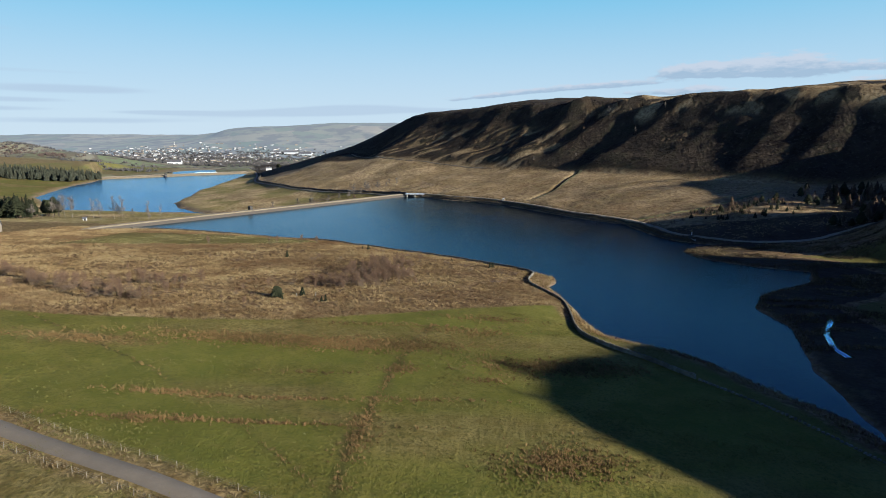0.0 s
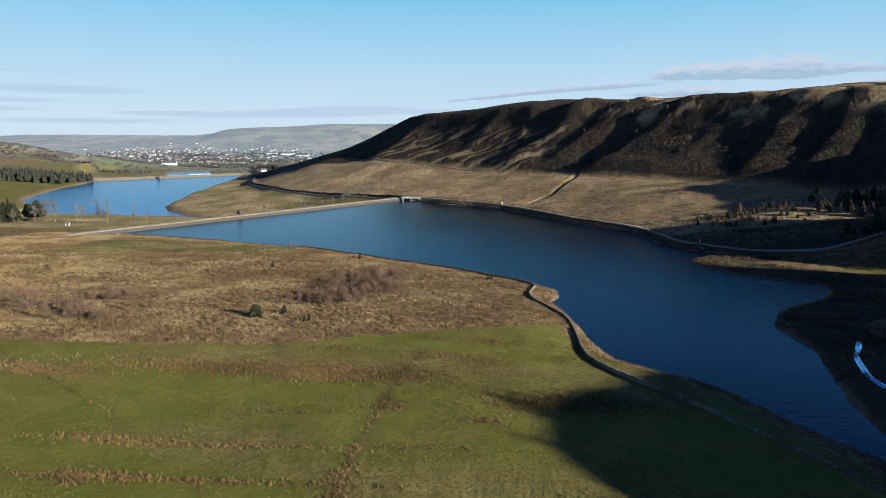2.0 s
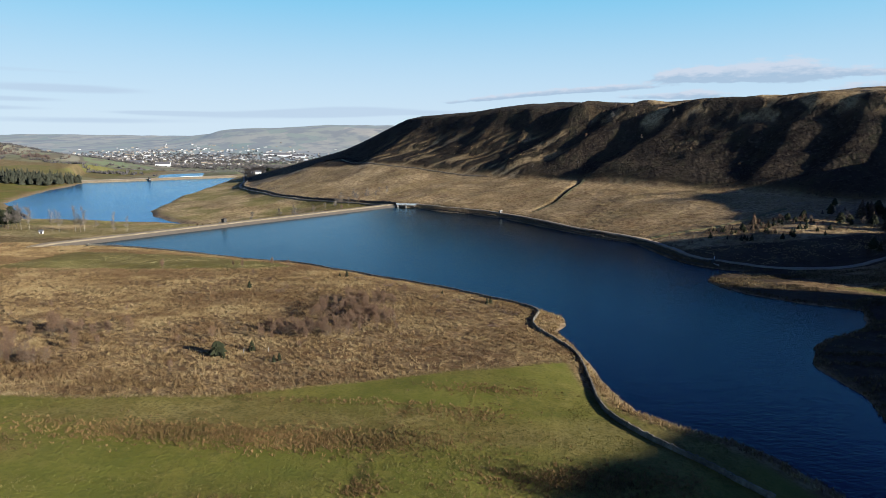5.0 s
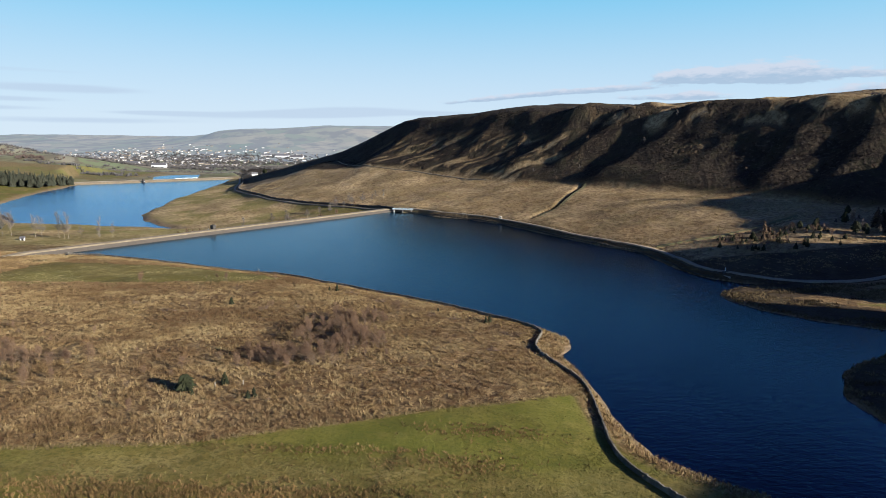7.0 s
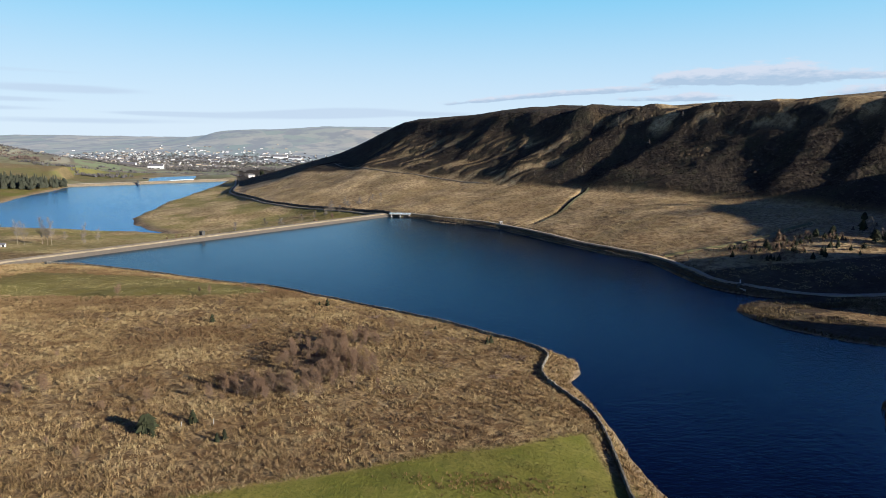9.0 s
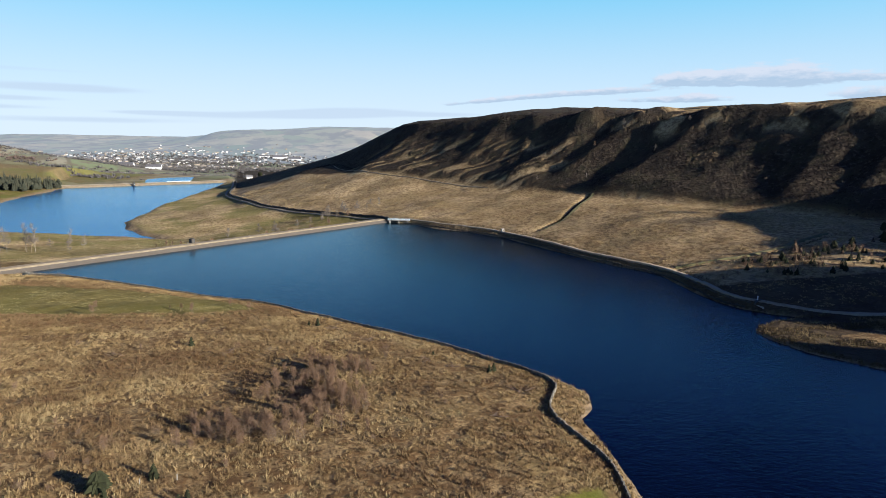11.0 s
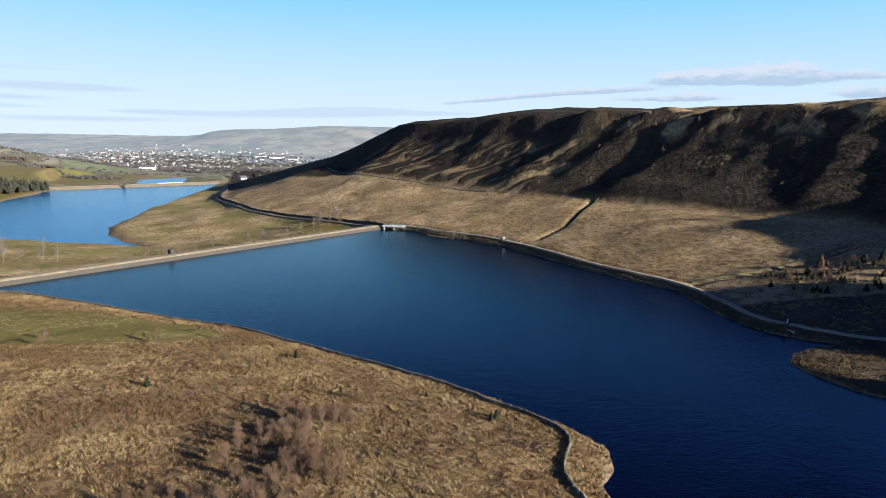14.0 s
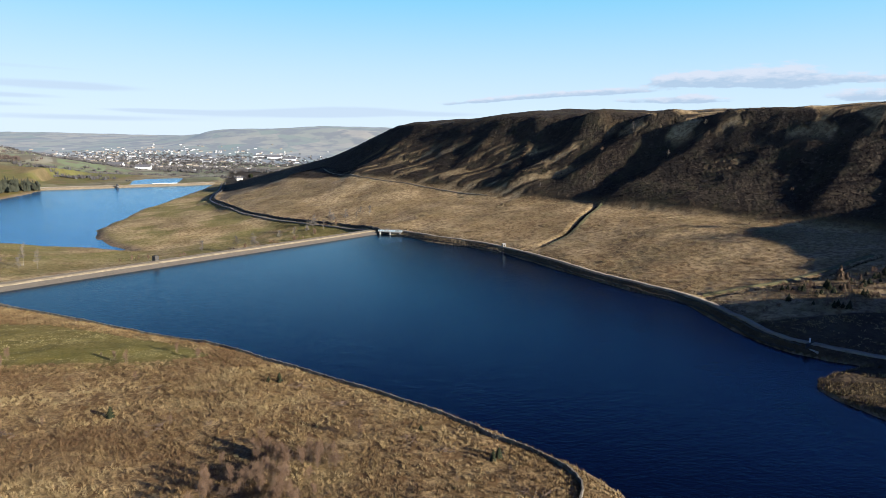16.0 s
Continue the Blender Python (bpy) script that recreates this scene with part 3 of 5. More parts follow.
ground = tagged(new("ground", ground_mesh), "rolling winter moorland with green pasture and brown rushes", "moorland", kind="structure")


# ---- water ----
def lake(name, points, z, label, grow=6.0, mat=WATER):
    """A level sheet that runs a little way under its banks."""
    bm = bmesh.new()
    xs, ys = [p[0] for p in points], [p[1] for p in points]
    cell = (max(xs) - min(xs)) / 60
    made = {}
    nx, ny = int((max(xs) - min(xs) + 2 * grow) / cell) + 2, int((max(ys) - min(ys) + 2 * grow) / cell) + 2
    px, py = np.meshgrid(min(xs) - grow + cell * np.arange(nx), min(ys) - grow + cell * np.arange(ny))
    keep = signed(px, py, points) < grow + cell
    for j in range(ny - 1):
        for i in range(nx - 1):
            if keep[j, i] or keep[j, i + 1] or keep[j + 1, i] or keep[j + 1, i + 1]:
                corners = ((i, j), (i + 1, j), (i + 1, j + 1), (i, j + 1))
                for c in corners:
                    if c not in made:
                        made[c] = bm.verts.new((px[c[1], c[0]], py[c[1], c[0]], z))
                bm.faces.new([made[c] for c in corners])
    me = bpy.data.meshes.new(name)
    bm.to_mesh(me)
    bm.free()
    me.materials.append(mat)
    return tagged(new(name, me), label, "reservoir", kind="structure")


lake("water_upper", UPPER_LAKE, 0.0, "deep blue reservoir water with wind ripples")
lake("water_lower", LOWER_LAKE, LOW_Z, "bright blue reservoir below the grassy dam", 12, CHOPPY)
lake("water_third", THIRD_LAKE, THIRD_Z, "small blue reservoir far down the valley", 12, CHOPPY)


# ---- dams ----
def part(name, bm, mat, parent=None, label=""):
    me = bpy.data.meshes.new(name)
    bm.to_mesh(me)
    bm.free()
    me.materials.append(mat)
    ob = new(name, me)
    ob.parent = parent
    return tagged(ob, label)


def swept(points, profile, closed=True):
    """A bmesh of a cross-section (across, up) carried along points (x, y, z)."""
    bm = bmesh.new()
    rings = []
    for i, p in enumerate(points):
        a, b = points[max(i - 1, 0)], points[min(i + 1, len(points) - 1)]
        d = Vector((b[0] - a[0], b[1] - a[1])).normalized()
        rings.append([bm.verts.new((p[0] + d.y * o, p[1] - d.x * o, p[2] + h)) for o, h in profile])
    n = len(profile)
    for r, q in zip(rings, rings[1:]):
        for j in range(n if closed else n - 1):
            bm.faces.new((r[j], r[(j + 1) % n], q[(j + 1) % n], q[j]))
    if closed:
        bm.faces.new(rings[0][::-1])
        bm.faces.new(rings[-1])
    bmesh.ops.recalc_face_normals(bm, faces=bm.faces)
    return bm


def run(a, b, z, count):
    return [(a[0] + (b[0] - a[0]) * i / count, a[1] + (b[1] - a[1]) * i / count, z) for i in range(count + 1)]


dam = tagged(new("dam"), "long earth dam with dry grass and stone pitching", "dam", kind="structure")
# across: positive on the lake's side
crest_line = [(-255, 377, -4), (-240, 396, -1.2)] + run(DAM_B + Vector((-16, -14)), DAM_A + Vector((-6, 4)), 0, 40)
part("embankment", swept(crest_line, [(-60, -24), (-30, -10.5), (-5, 2.0), (-2.6, 2.35), (2.4, 2.35), (4, 1.9), (4, -24)]), TURF, dam)
part("pitching", swept(crest_line, [(4.0, 1.8), (12, -2.4), (12, -6), (4.0, -6)]), PITCHING, dam, "sloping grey stone face")

# ---- materials of the things ----
def speckled(name, tones, rough=0.9, tufted=False, patch=None):
    """Loose growth: each blade or stone takes its own tone, or each tuft does."""
    def build(n, shader):
        ramp = n.node("ShaderNodeValToRGB")
        ramp.color_ramp.interpolation = "LINEAR"
        while len(ramp.color_ramp.elements) < len(tones):
            ramp.color_ramp.elements.new(0.5)
        for i, (e, c) in enumerate(zip(ramp.color_ramp.elements, tones)):
            e.position, e.color = i / (len(tones) - 1), (*c, 1)
        place = n.node("ShaderNodeNewGeometry")
        drift = n.noise(n.scaled(place.outputs["Position"], 1, 1, 0.2), 0.05, 5, 0.65)
        clump = n.noise(n.scaled(place.outputs["Position"], 1, 1, 0.2), 0.45, 3, 0.6)
        mixed = n.math("ADD", n.math("MULTIPLY", place.outputs["Random Per Island"], 0.12 if tufted else 0.20), n.math("MULTIPLY", n.ramp(drift, 0.36, 0.64), 0.40))
        mixed = n.math("ADD", mixed, n.math("MULTIPLY", n.ramp(clump, 0.38, 0.62), 0.20 if tufted else 0.42))
        if tufted:
            mixed = n.math("ADD", n.math("MULTIPLY", mixed, 0.92), n.math("MULTIPLY", n.attr("tone"), 0.30))
        n.put(ramp.inputs[0], mixed)
        colour = ramp.outputs[0]
        if patch:
            wide = n.noise(n.scaled(place.outputs["Position"], 0.6, 1, 0.2), 0.035, 5, 0.62)
            colour = n.mix(n.math("MULTIPLY", n.ramp(wide, 0.49, 0.60), 0.62), colour, patch)
        n.put(shader.inputs["Base Color"], colour)
        shader.inputs["Roughness"].default_value, shader.inputs["Specular IOR Level"].default_value = rough, 0.15
        shader.inputs["Subsurface Weight"].default_value = 0.0
    return material(name, build)


STRAW = speckled("rush_blades", [(0.042, 0.027, 0.014), (0.108, 0.071, 0.034), (0.190, 0.134, 0.065), (0.265, 0.202, 0.108), (0.185, 0.157, 0.074)], tufted=True, patch=(0.088, 0.052, 0.027))
MOOR = speckled("moor_blades", [(0.100, 0.073, 0.038), (0.200, 0.150, 0.078), (0.290, 0.222, 0.122), (0.25, 0.202, 0.106)], tufted=True)
SEDGE = speckled("red_sedge", [(0.050, 0.038, 0.014), (0.100, 0.068, 0.027), (0.175, 0.112, 0.047), (0.130, 0.100, 0.038)], tufted=True)
REED = speckled("reed_blades", [(0.075, 0.056, 0.028), (0.14, 0.105, 0.055), (0.21, 0.165, 0.09)])
SPIT = speckled("spit_reeds", [(0.030, 0.022, 0.013), (0.085, 0.064, 0.034), (0.29, 0.225, 0.130)], tufted=True)
TUFT = speckled("pasture_tufts", [(0.058, 0.058, 0.014), (0.085, 0.084, 0.020), (0.130, 0.118, 0.036), (0.185, 0.155, 0.060)], tufted=True)
# Brightened pale grass: haze glare over the meadows is in these tones.
MEADOW = speckled("meadow_blades", [(0.150, 0.135, 0.052), (0.245, 0.212, 0.092), (0.34, 0.285, 0.145), (0.28, 0.248, 0.105)], tufted=True)
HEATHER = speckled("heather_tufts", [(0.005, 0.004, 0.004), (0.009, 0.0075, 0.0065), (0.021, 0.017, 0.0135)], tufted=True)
STONE = speckled("dry_stone", [(0.060, 0.055, 0.047), (0.125, 0.116, 0.096), (0.21, 0.195, 0.165)])
NEEDLES = speckled("conifer_needles", [(0.008, 0.009, 0.005), (0.015, 0.018, 0.008), (0.026, 0.029, 0.014)])
# a greyer, paler copy of the needles, with distance haze in its tones
HAZY_NEEDLES = speckled("hazy_needles", [(0.018, 0.021, 0.015), (0.032, 0.035, 0.024), (0.052, 0.054, 0.038)])
LARCH = speckled("larch_twigs", [(0.035, 0.024, 0.016), (0.062, 0.042, 0.028), (0.09, 0.062, 0.04)])
TWIGS = speckled("bare_twigs", [(0.075, 0.046, 0.029), (0.120, 0.075, 0.047), (0.165, 0.110, 0.071)])
# bluish-grey twigs for the valley woods, haze put into the colour
HAZY_TWIGS = speckled("hazy_twigs", [(0.048, 0.047, 0.049), (0.070, 0.067, 0.068), (0.100, 0.093, 0.091)])
RUSSET = speckled("russet_twigs", [(0.055, 0.040, 0.036), (0.085, 0.064, 0.056), (0.115, 0.088, 0.076)])
GREY_TWIGS = speckled("grey_twigs", [(0.085, 0.074, 0.064), (0.115, 0.100, 0.088), (0.150, 0.132, 0.116)])
BIRCH = plain("birch_bark", (0.15, 0.128, 0.104), 0.8, 2.0, 0.4)
BARK = plain("bark", (0.09, 0.07, 0.05), 0.9, 2.0, 0.4)
DEADWOOD = plain("dead_wood", (0.10, 0.068, 0.05), 0.9, 3.0, 0.5)
CREST = plain("worn_crest", (0.140, 0.115, 0.078), 0.95, 0.5, 0.35, bump=0.5, size=0.05)
ASPHALT = plain("asphalt", (0.150, 0.126, 0.098), 0.9, 0.4, 0.18, bump=0.2, size=0.02)
TRACK = plain("gravel_track", (0.165, 0.140, 0.105), 0.95, 0.5, 0.35, bump=0.5, size=0.05)
POST = plain("weathered_post", (0.17, 0.145, 0.11), 0.85, 4.0, 0.3)
CONCRETE = plain("concrete", (0.20, 0.19, 0.175), 0.8, 1.2, 0.25)
PAINT = plain("pale_blue_paint", (0.42, 0.52, 0.58), 0.5, 2.0, 0.12)
WHITE = plain("white_render", (0.42, 0.42, 0.41), 0.7, 0.6, 0.10)
BUFF = plain("buff_stone", (0.22, 0.19, 0.15), 0.85, 0.6, 0.2)
GRIT = plain("dark_gritstone", (0.030, 0.027, 0.024), 0.85, 0.9, 0.35)
SLATE = plain("slate_roof", (0.085, 0.085, 0.095), 0.6, 0.8, 0.25)
SHED = plain("pale_sheeting", (0.46, 0.48, 0.50), 0.45, 0.3, 0.12)
DARK = plain("dark_opening", (0.012, 0.012, 0.013), 0.7, 2.0, 0.2)
WIRE = plain("fence_wire", (0.25, 0.25, 0.25), 0.5, 2.0, 0.2, metal=0.8)


HEATH_TURF = plain("dark_turf", (0.115, 0.105, 0.040), 0.95, 0.5, 0.4, bump=0.6, size=0.2)


# ---- loose growth ----
def tufts(name, label, category, x, y, tall, wide, blades, mat, seed, lean=0.5, slim=1.0):
    """Many clumps of blades in one object, each blade a leaning triangle."""
    r = np.random.RandomState(seed)
    n = len(x)
    z = ground_on(x, y)
    h, w = tall * r.uniform(0.6, 1.25, n), wide * r.uniform(0.7, 1.3, n)
    X, Y, Z, H, W = (np.repeat(a, blades) for a in (x, y, z, h, w))
    m = n * blades
    a = r.uniform(0, 2 * np.pi, m)
    q = r.uniform(0, 0.55, m) * W
    bx, by = X + q * np.cos(a), Y + q * np.sin(a)
    half = slim * W * r.uniform(0.06, 0.15, m)
    turn = a + np.pi / 2 + r.uniform(-0.7, 0.7, m)
    tx, ty = bx + lean * W * np.cos(a) * r.uniform(0.2, 1.3, m), by + lean * W * np.sin(a) * r.uniform(0.2, 1.3, m)
    tz = Z + H * r.uniform(0.55, 1.15, m)
    left = np.stack([bx - half * np.cos(turn), by - half * np.sin(turn), Z - 0.08], -1)
    right = np.stack([bx + half * np.cos(turn), by + half * np.sin(turn), Z - 0.08], -1)
    tip = np.stack([tx, ty, tz], -1)
    verts = np.stack([left, right, tip], 1).reshape(-1, 3)
    faces = np.arange(3 * m).reshape(-1, 3)
    me = sheet(name, verts.tolist(), faces.tolist(), mat, False)
    # rounded tufts: the blades lean their normals outwards and up
    out = np.stack([0.75 * np.cos(a), 0.75 * np.sin(a), np.full(m, 0.66)], -1) + r.normal(0, 0.16, (m, 3))
    out /= np.linalg.norm(out, axis=1, keepdims=True)
    me.attributes.new("custom_normal", "FLOAT_VECTOR", "POINT").data.foreach_set("vector", np.repeat(out, 3, 0).astype(np.float32).ravel())
    me.attributes.new("tone", "FLOAT", "POINT").data.foreach_set("value", np.repeat(r.rand(n), 3 * blades).astype(np.float32))
    return tagged(new(name, me), label, category, kind="stuff")


def spread(seed, count, x0, x1, y0, y1, keep):
    """Places in a field, kept by a chance from 0 to 1 that varies over it."""
    r = np.random.RandomState(seed)
    x, y = r.uniform(x0, x1, count), r.uniform(y0, y1, count)
    ok = r.rand(count) < keep(x, y)
    return x[ok], y[ok]


def rush_chance(x, y):
    rush = cover(x, y, 0)[0]
    d1 = signed(x, y, UPPER_LAKE)
    clump = step(-0.32, 0.2, fbm(x, y, 9, 101, 3))
    return np.where((y > np.interp(x, EDGE_X, EDGE_Y) - 1) & (d1 > 1.2), np.where(rush > 0.5, 1, 0) * (0.35 + 0.65 * clump) * (0.55 + 0.45 * step(-0.3, 0.15, fbm(x, y, 45, 105, 3))), 0)


def row_chance(x, y):
    """Rushes in the pasture, in long rows and a few patches."""
    d1 = signed(x, y, UPPER_LAKE)
    out = 0
    for cx, cy, rx, ry, most in ((-20, 167, 20, 4, 1), (-48, 166, 22, 3.5, 0.9), (-40, 117, 24, 0.8, 0.8), (-54, 116, 7, 1.6, 1), (-56, 129, 9, 1.2, 0.9), (-33, 130, 16, 0.8, 0.5), (19, 108, 8, 4.5, 1),
                                 (30, 157, 16, 4.5, 1), (-10.6, 151, 3, 2.5, 0.9), (-89, 157, 14, 3.0, 0.5), (10, 146, 5, 1.5, 0.5), (-16, 114, 2.5, 9, 0.5), (-70, 186, 20, 1.6, 0.3),
                                 (6, 182, 10, 3, 0.5), (-20, 184, 18, 1.4, 0.35), (-5, 133, 12, 1, 0.35), (14, 196, 12, 3, 0.4), (-30, 146, 8, 1, 0.4)):
        out = out + most * np.exp(-(((x - cx) / rx) ** 2) - ((y - cy - 0.06 * (x - cx)) / ry) ** 2)
    out = out + 0.20 * step(1.4, 0.4, line_distance(x, y, FIELD_PATH)) + 0.07 * step(1.0, 0.3, line_distance(x, y, FIELD_DITCH))
    return np.where(d1 > 5, np.clip(out, 0, 1), 0)


tufts("rush_tussocks", "straw-brown rush tussocks on rough boggy ground", "rushes", *spread(1, 130000, -260, 50, 172, 425, rush_chance), 0.62, 1.20, 18, STRAW, 2, 0.40, 0.62)
tufts("red_rushes", "reddish-brown rushes in rows across green pasture", "rushes", *spread(3, 110000, -120, 50, 96, 200, row_chance), 0.50, 0.62, 8, SEDGE, 4)
tufts("pasture_tufts", "short tufts of grazed winter grass", "grass", *spread(5, 110000, -150, 85, 78, 226, lambda x, y: np.where(
    (y < np.interp(x, EDGE_X, EDGE_Y)) & (signed(x, y, UPPER_LAKE) > 4), 0.05 + 0.80 * step(0.02, 0.30, fbm(x, y * 1.6, 11, 111, 4)), 0)), 0.24, 0.60, 6, TUFT, 6)
tufts("shore_reeds", "dry tan reeds along the water's edge", "reeds", *spread(7, 60000, -60, 95, 110, 360, lambda x, y: np.where(
    (signed(x, y, UPPER_LAKE) > 0.2) & (signed(x, y, UPPER_LAKE) < np.where(y < 230, 6.5, 3.0)) & (inside(x, y, EAST_SIDE) == 0), 0.9, 0)), 0.85, 0.6, 7, STRAW, 8)


def spit_chance(x, y):
    d1 = signed(x, y, UPPER_LAKE)
    rim = (d1 > 0.3) & (d1 < 2.6) | (fbm(x * 0.6 + 0.8 * y, y * 2, 10, 121, 4) > 0.06) & (d1 > 0)
    return np.where(inside(x, y, EAST_SIDE) & rim & (y < 357) & (x < 235), 0.7, 0)


tufts("delta_reeds", "pale dry reeds on low muddy spits", "reeds", *spread(9, 70000, 95, 240, 180, 358, spit_chance), 0.9, 0.7, 6, SPIT, 10)


def moor_chance(x, y):
    u, s = ridge_axes(x, y)
    d1 = signed(x, y, UPPER_LAKE)
    return np.where(inside(x, y, EAST_SIDE) & (d1 > 13) & (s < 4) & (y > 365), 0.12 + 0.88 * step(-0.16, 0.18, fbm(x * 0.3, y, 7, 131, 4)), 0)


tufts("moor_tussocks", "tawny moor-grass tussocks on the slope above the water", "moor grass", *spread(11, 120000, -260, 300, 365, 960, moor_chance), 0.60, 1.5, 6, MOOR, 12, 0.4)
tufts("bank_grass", "dark and bleached grass on the bank beside the track", "grass", *spread(29, 60000, -60, 200, 360, 650, lambda x, y: np.where(
    inside(x, y, EAST_SIDE) & (signed(x, y, UPPER_LAKE) > 0.8) & (signed(x, y, UPPER_LAKE) < 13.5), np.where(np.abs(signed(x, y, UPPER_LAKE) - 7.2) < 1.3, 0.06, 0.9), 0)), 0.55, 1.1, 6, SPIT, 30)
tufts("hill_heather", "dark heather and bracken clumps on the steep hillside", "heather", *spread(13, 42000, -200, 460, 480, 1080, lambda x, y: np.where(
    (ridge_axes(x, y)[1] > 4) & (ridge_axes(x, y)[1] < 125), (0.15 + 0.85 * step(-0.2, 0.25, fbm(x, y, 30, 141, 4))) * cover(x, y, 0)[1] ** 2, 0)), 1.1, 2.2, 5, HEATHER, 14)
tufts("crest_grass", "bleached grass along the hill's brow and gullies", "moor grass", *spread(23, 60000, -200, 460, 480, 1080, lambda x, y: np.where(
    (ridge_axes(x, y)[1] > 20) & (ridge_axes(x, y)[1] < 150), step(0.75, 0.5, cover(x, y, 0)[1]) * 0.8, 0)), 0.5, 1.8, 5, MOOR, 24)
tufts("verge_grass", "long pale grass along the road fences", "grass", *spread(15, 40000, -190, 30, 50, 170, lambda x, y: np.where(
    np.abs(line_distance(x, y, LANE) - 3.9) < 1.2, 0.9, 0)), 0.42, 0.5, 6, REED, 16)


DRAIN = speckled("drain_sedge", [(0.018, 0.016, 0.007), (0.040, 0.034, 0.014), (0.075, 0.060, 0.024)])
tufts("drain_sedge", "dark sedge along a field drain and a worn path", "sedge", *spread(25, 160000, -120, 10, 84, 190, lambda x, y: np.where(
    line_distance(x, y, FIELD_DITCH[:4]) < 0.45, 0.55 * step(-58, -76, x), np.where(line_distance(x, y, FIELD_PATH) < 0.7, 0.16 * step(-0.1, 0.3, fbm(x, y, 8, 181, 3)), 0))), 0.2, 0.35, 6, DRAIN, 26)
tufts("fringe_grass", "long bleached grass along the pasture's edge", "grass", *spread(17, 60000, -200, 44, 165, 232, lambda x, y: np.where(
    np.abs(y - np.interp(x, EDGE_X, EDGE_Y) - 0.4) < 1.1, 0.8, 0)), 0.5, 0.5, 6, REED, 18)
tufts("dam_meadow_grass", "bleached rough grass in the meadows below the dam", "grass", *spread(19, 70000, -440, -60, 470, 1100, lambda x, y: np.where(
    (inside(x, y, EAST_SIDE) == 0) & (signed(x, y, LOWER_LAKE) > 4) & (signed(x, y, UPPER_LAKE) > 30), 0.25 + 0.75 * step(-0.15, 0.2, fbm(x, y, 40, 161, 4)), 0)), 0.24, 1.0, 4, MEADOW, 20)


tufts("strip_grass", "pale tufted grass on the pasture strip by the dam", "grass", *spread(21, 50000, -260, -55, 318, 430, lambda x, y: np.where(
    (y > np.interp(x, [-400, -156, -125, -91, -66], [310, 326, 330, 333, 346])) & (signed(x, y, UPPER_LAKE) > 4), 0.05 + 0.45 * step(-0.1, 0.25, fbm(x, y * 1.8, 18, 165, 4)), 0)), 0.22, 0.6, 4, MEADOW, 22)


# ---- walls, tracks and the road ----
def along(points, gap):
    """Evenly spaced places on a line, each with its direction."""
    out, left = [], 0.0
    for (ax, ay), (bx, by) in zip(points, points[1:]):
        size = math.hypot(bx - ax, by - ay)
        d = left
        while d < size:
            out.append((ax + (bx - ax) * d / size, ay + (by - ay) * d / size, (bx - ax) / size, (by - ay) / size))
            d += gap
        left = d - size
    return out


def rounded(points, times=2):
    """The same line with its corners cut."""
    for _ in range(times):
        cut = [points[0]]
        for a, b in zip(points, points[1:]):
            cut += [(a[0] * 0.75 + b[0] * 0.25, a[1] * 0.75 + b[1] * 0.25), (a[0] * 0.25 + b[0] * 0.75, a[1] * 0.25 + b[1] * 0.75)]
        points = cut + [points[-1]]
    return points


def shifted(points, off):
    out = []
    for i, p in enumerate(points):
        a, b = points[max(i - 1, 0)], points[min(i + 1, len(points) - 1)]
        d = Vector((b[0] - a[0], b[1] - a[1])).normalized()
        out.append((p[0] + d.y * off, p[1] - d.x * off))
    return out


def stones(name, places, courses, size, thick, seed, parent, mat=STONE):
    """Courses of rough blocks along a line, each block its own box, all in one mesh."""
    r = np.random.RandomState(seed)
    box = np.array([(x, y, z) for x in (-0.5, 0.5) for y in (-0.5, 0.5) for z in (0, 1)])
    sides = [(0, 1, 3, 2), (4, 6, 7, 5), (0, 4, 5, 1), (2, 3, 7, 6), (1, 5, 7, 3)]
    verts, faces = [], []
    for x, y, dx, dy in places:
        z = ground_at(x, y) - 0.15
        for c in range(courses):
            top = c == courses - 1
            wide = thick * (1.0 - 0.35 * c / max(courses - 1, 1)) * r.uniform(0.85, 1.15)
            tall = size * r.uniform(0.75, 1.2) * (1.15 if top else 1)
            b = box * (size * 1.75 * r.uniform(0.75, 1.15), wide, tall) + r.uniform(-0.035, 0.035, (8, 3))
            turn = r.uniform(-0.12, 0.12)
            ex, ey = dx * math.cos(turn) - dy * math.sin(turn), dx * math.sin(turn) + dy * math.cos(turn)
            shift = size * (0.5 if c % 2 else 0) + r.uniform(-0.08, 0.08)
            px, py = x + dx * shift, y + dy * shift
            k0 = len(verts)
            verts += [(px + v[0] * ex - v[1] * ey, py + v[0] * ey + v[1] * ex, z + v[2]) for v in b]
            faces += [tuple(k0 + i for i in f) for f in sides]
            z += tall * 0.93
    me = sheet(name, verts, faces, mat, False)
    ob = new(name, me)
    ob.parent = parent
    return ob


WALL_LINE = [(-212, 424), (-190, 418), (-169, 408.5), (-138, 394.5), (-101, 377), (-75, 366.5), (-47, 349.5), (-18, 331.5), (6, 314.5), (17, 305), (20, 299.5), (25, 297), (33, 289.5),
             (38, 283), (39, 276), (35, 266), (33.5, 257), (38, 246), (43, 237), (43.2, 225), (41.5, 208), (39.6, 193.5), (41.6, 183.5), (47.5, 172.5), (54.5, 162), (60, 153.5)]
FALLEN_LINE = [(60.5, 152.8), (70, 138.5), (77, 126), (82, 110), (92, 88)]
shore_wall = tagged(new("dry_stone_wall"), "grey dry-stone wall winding along the reservoir's shore", "stone wall")
stones("wall_body", along(rounded(WALL_LINE, 1), 0.62), 4, 0.34, 0.55, 21, shore_wall)
fallen = tagged(new("fallen_wall"), "tumbled low stones of a broken wall in rough grass", "stone wall")
stones("wall_body", along(FALLEN_LINE, 0.95), 2, 0.30, 0.6, 26, fallen)


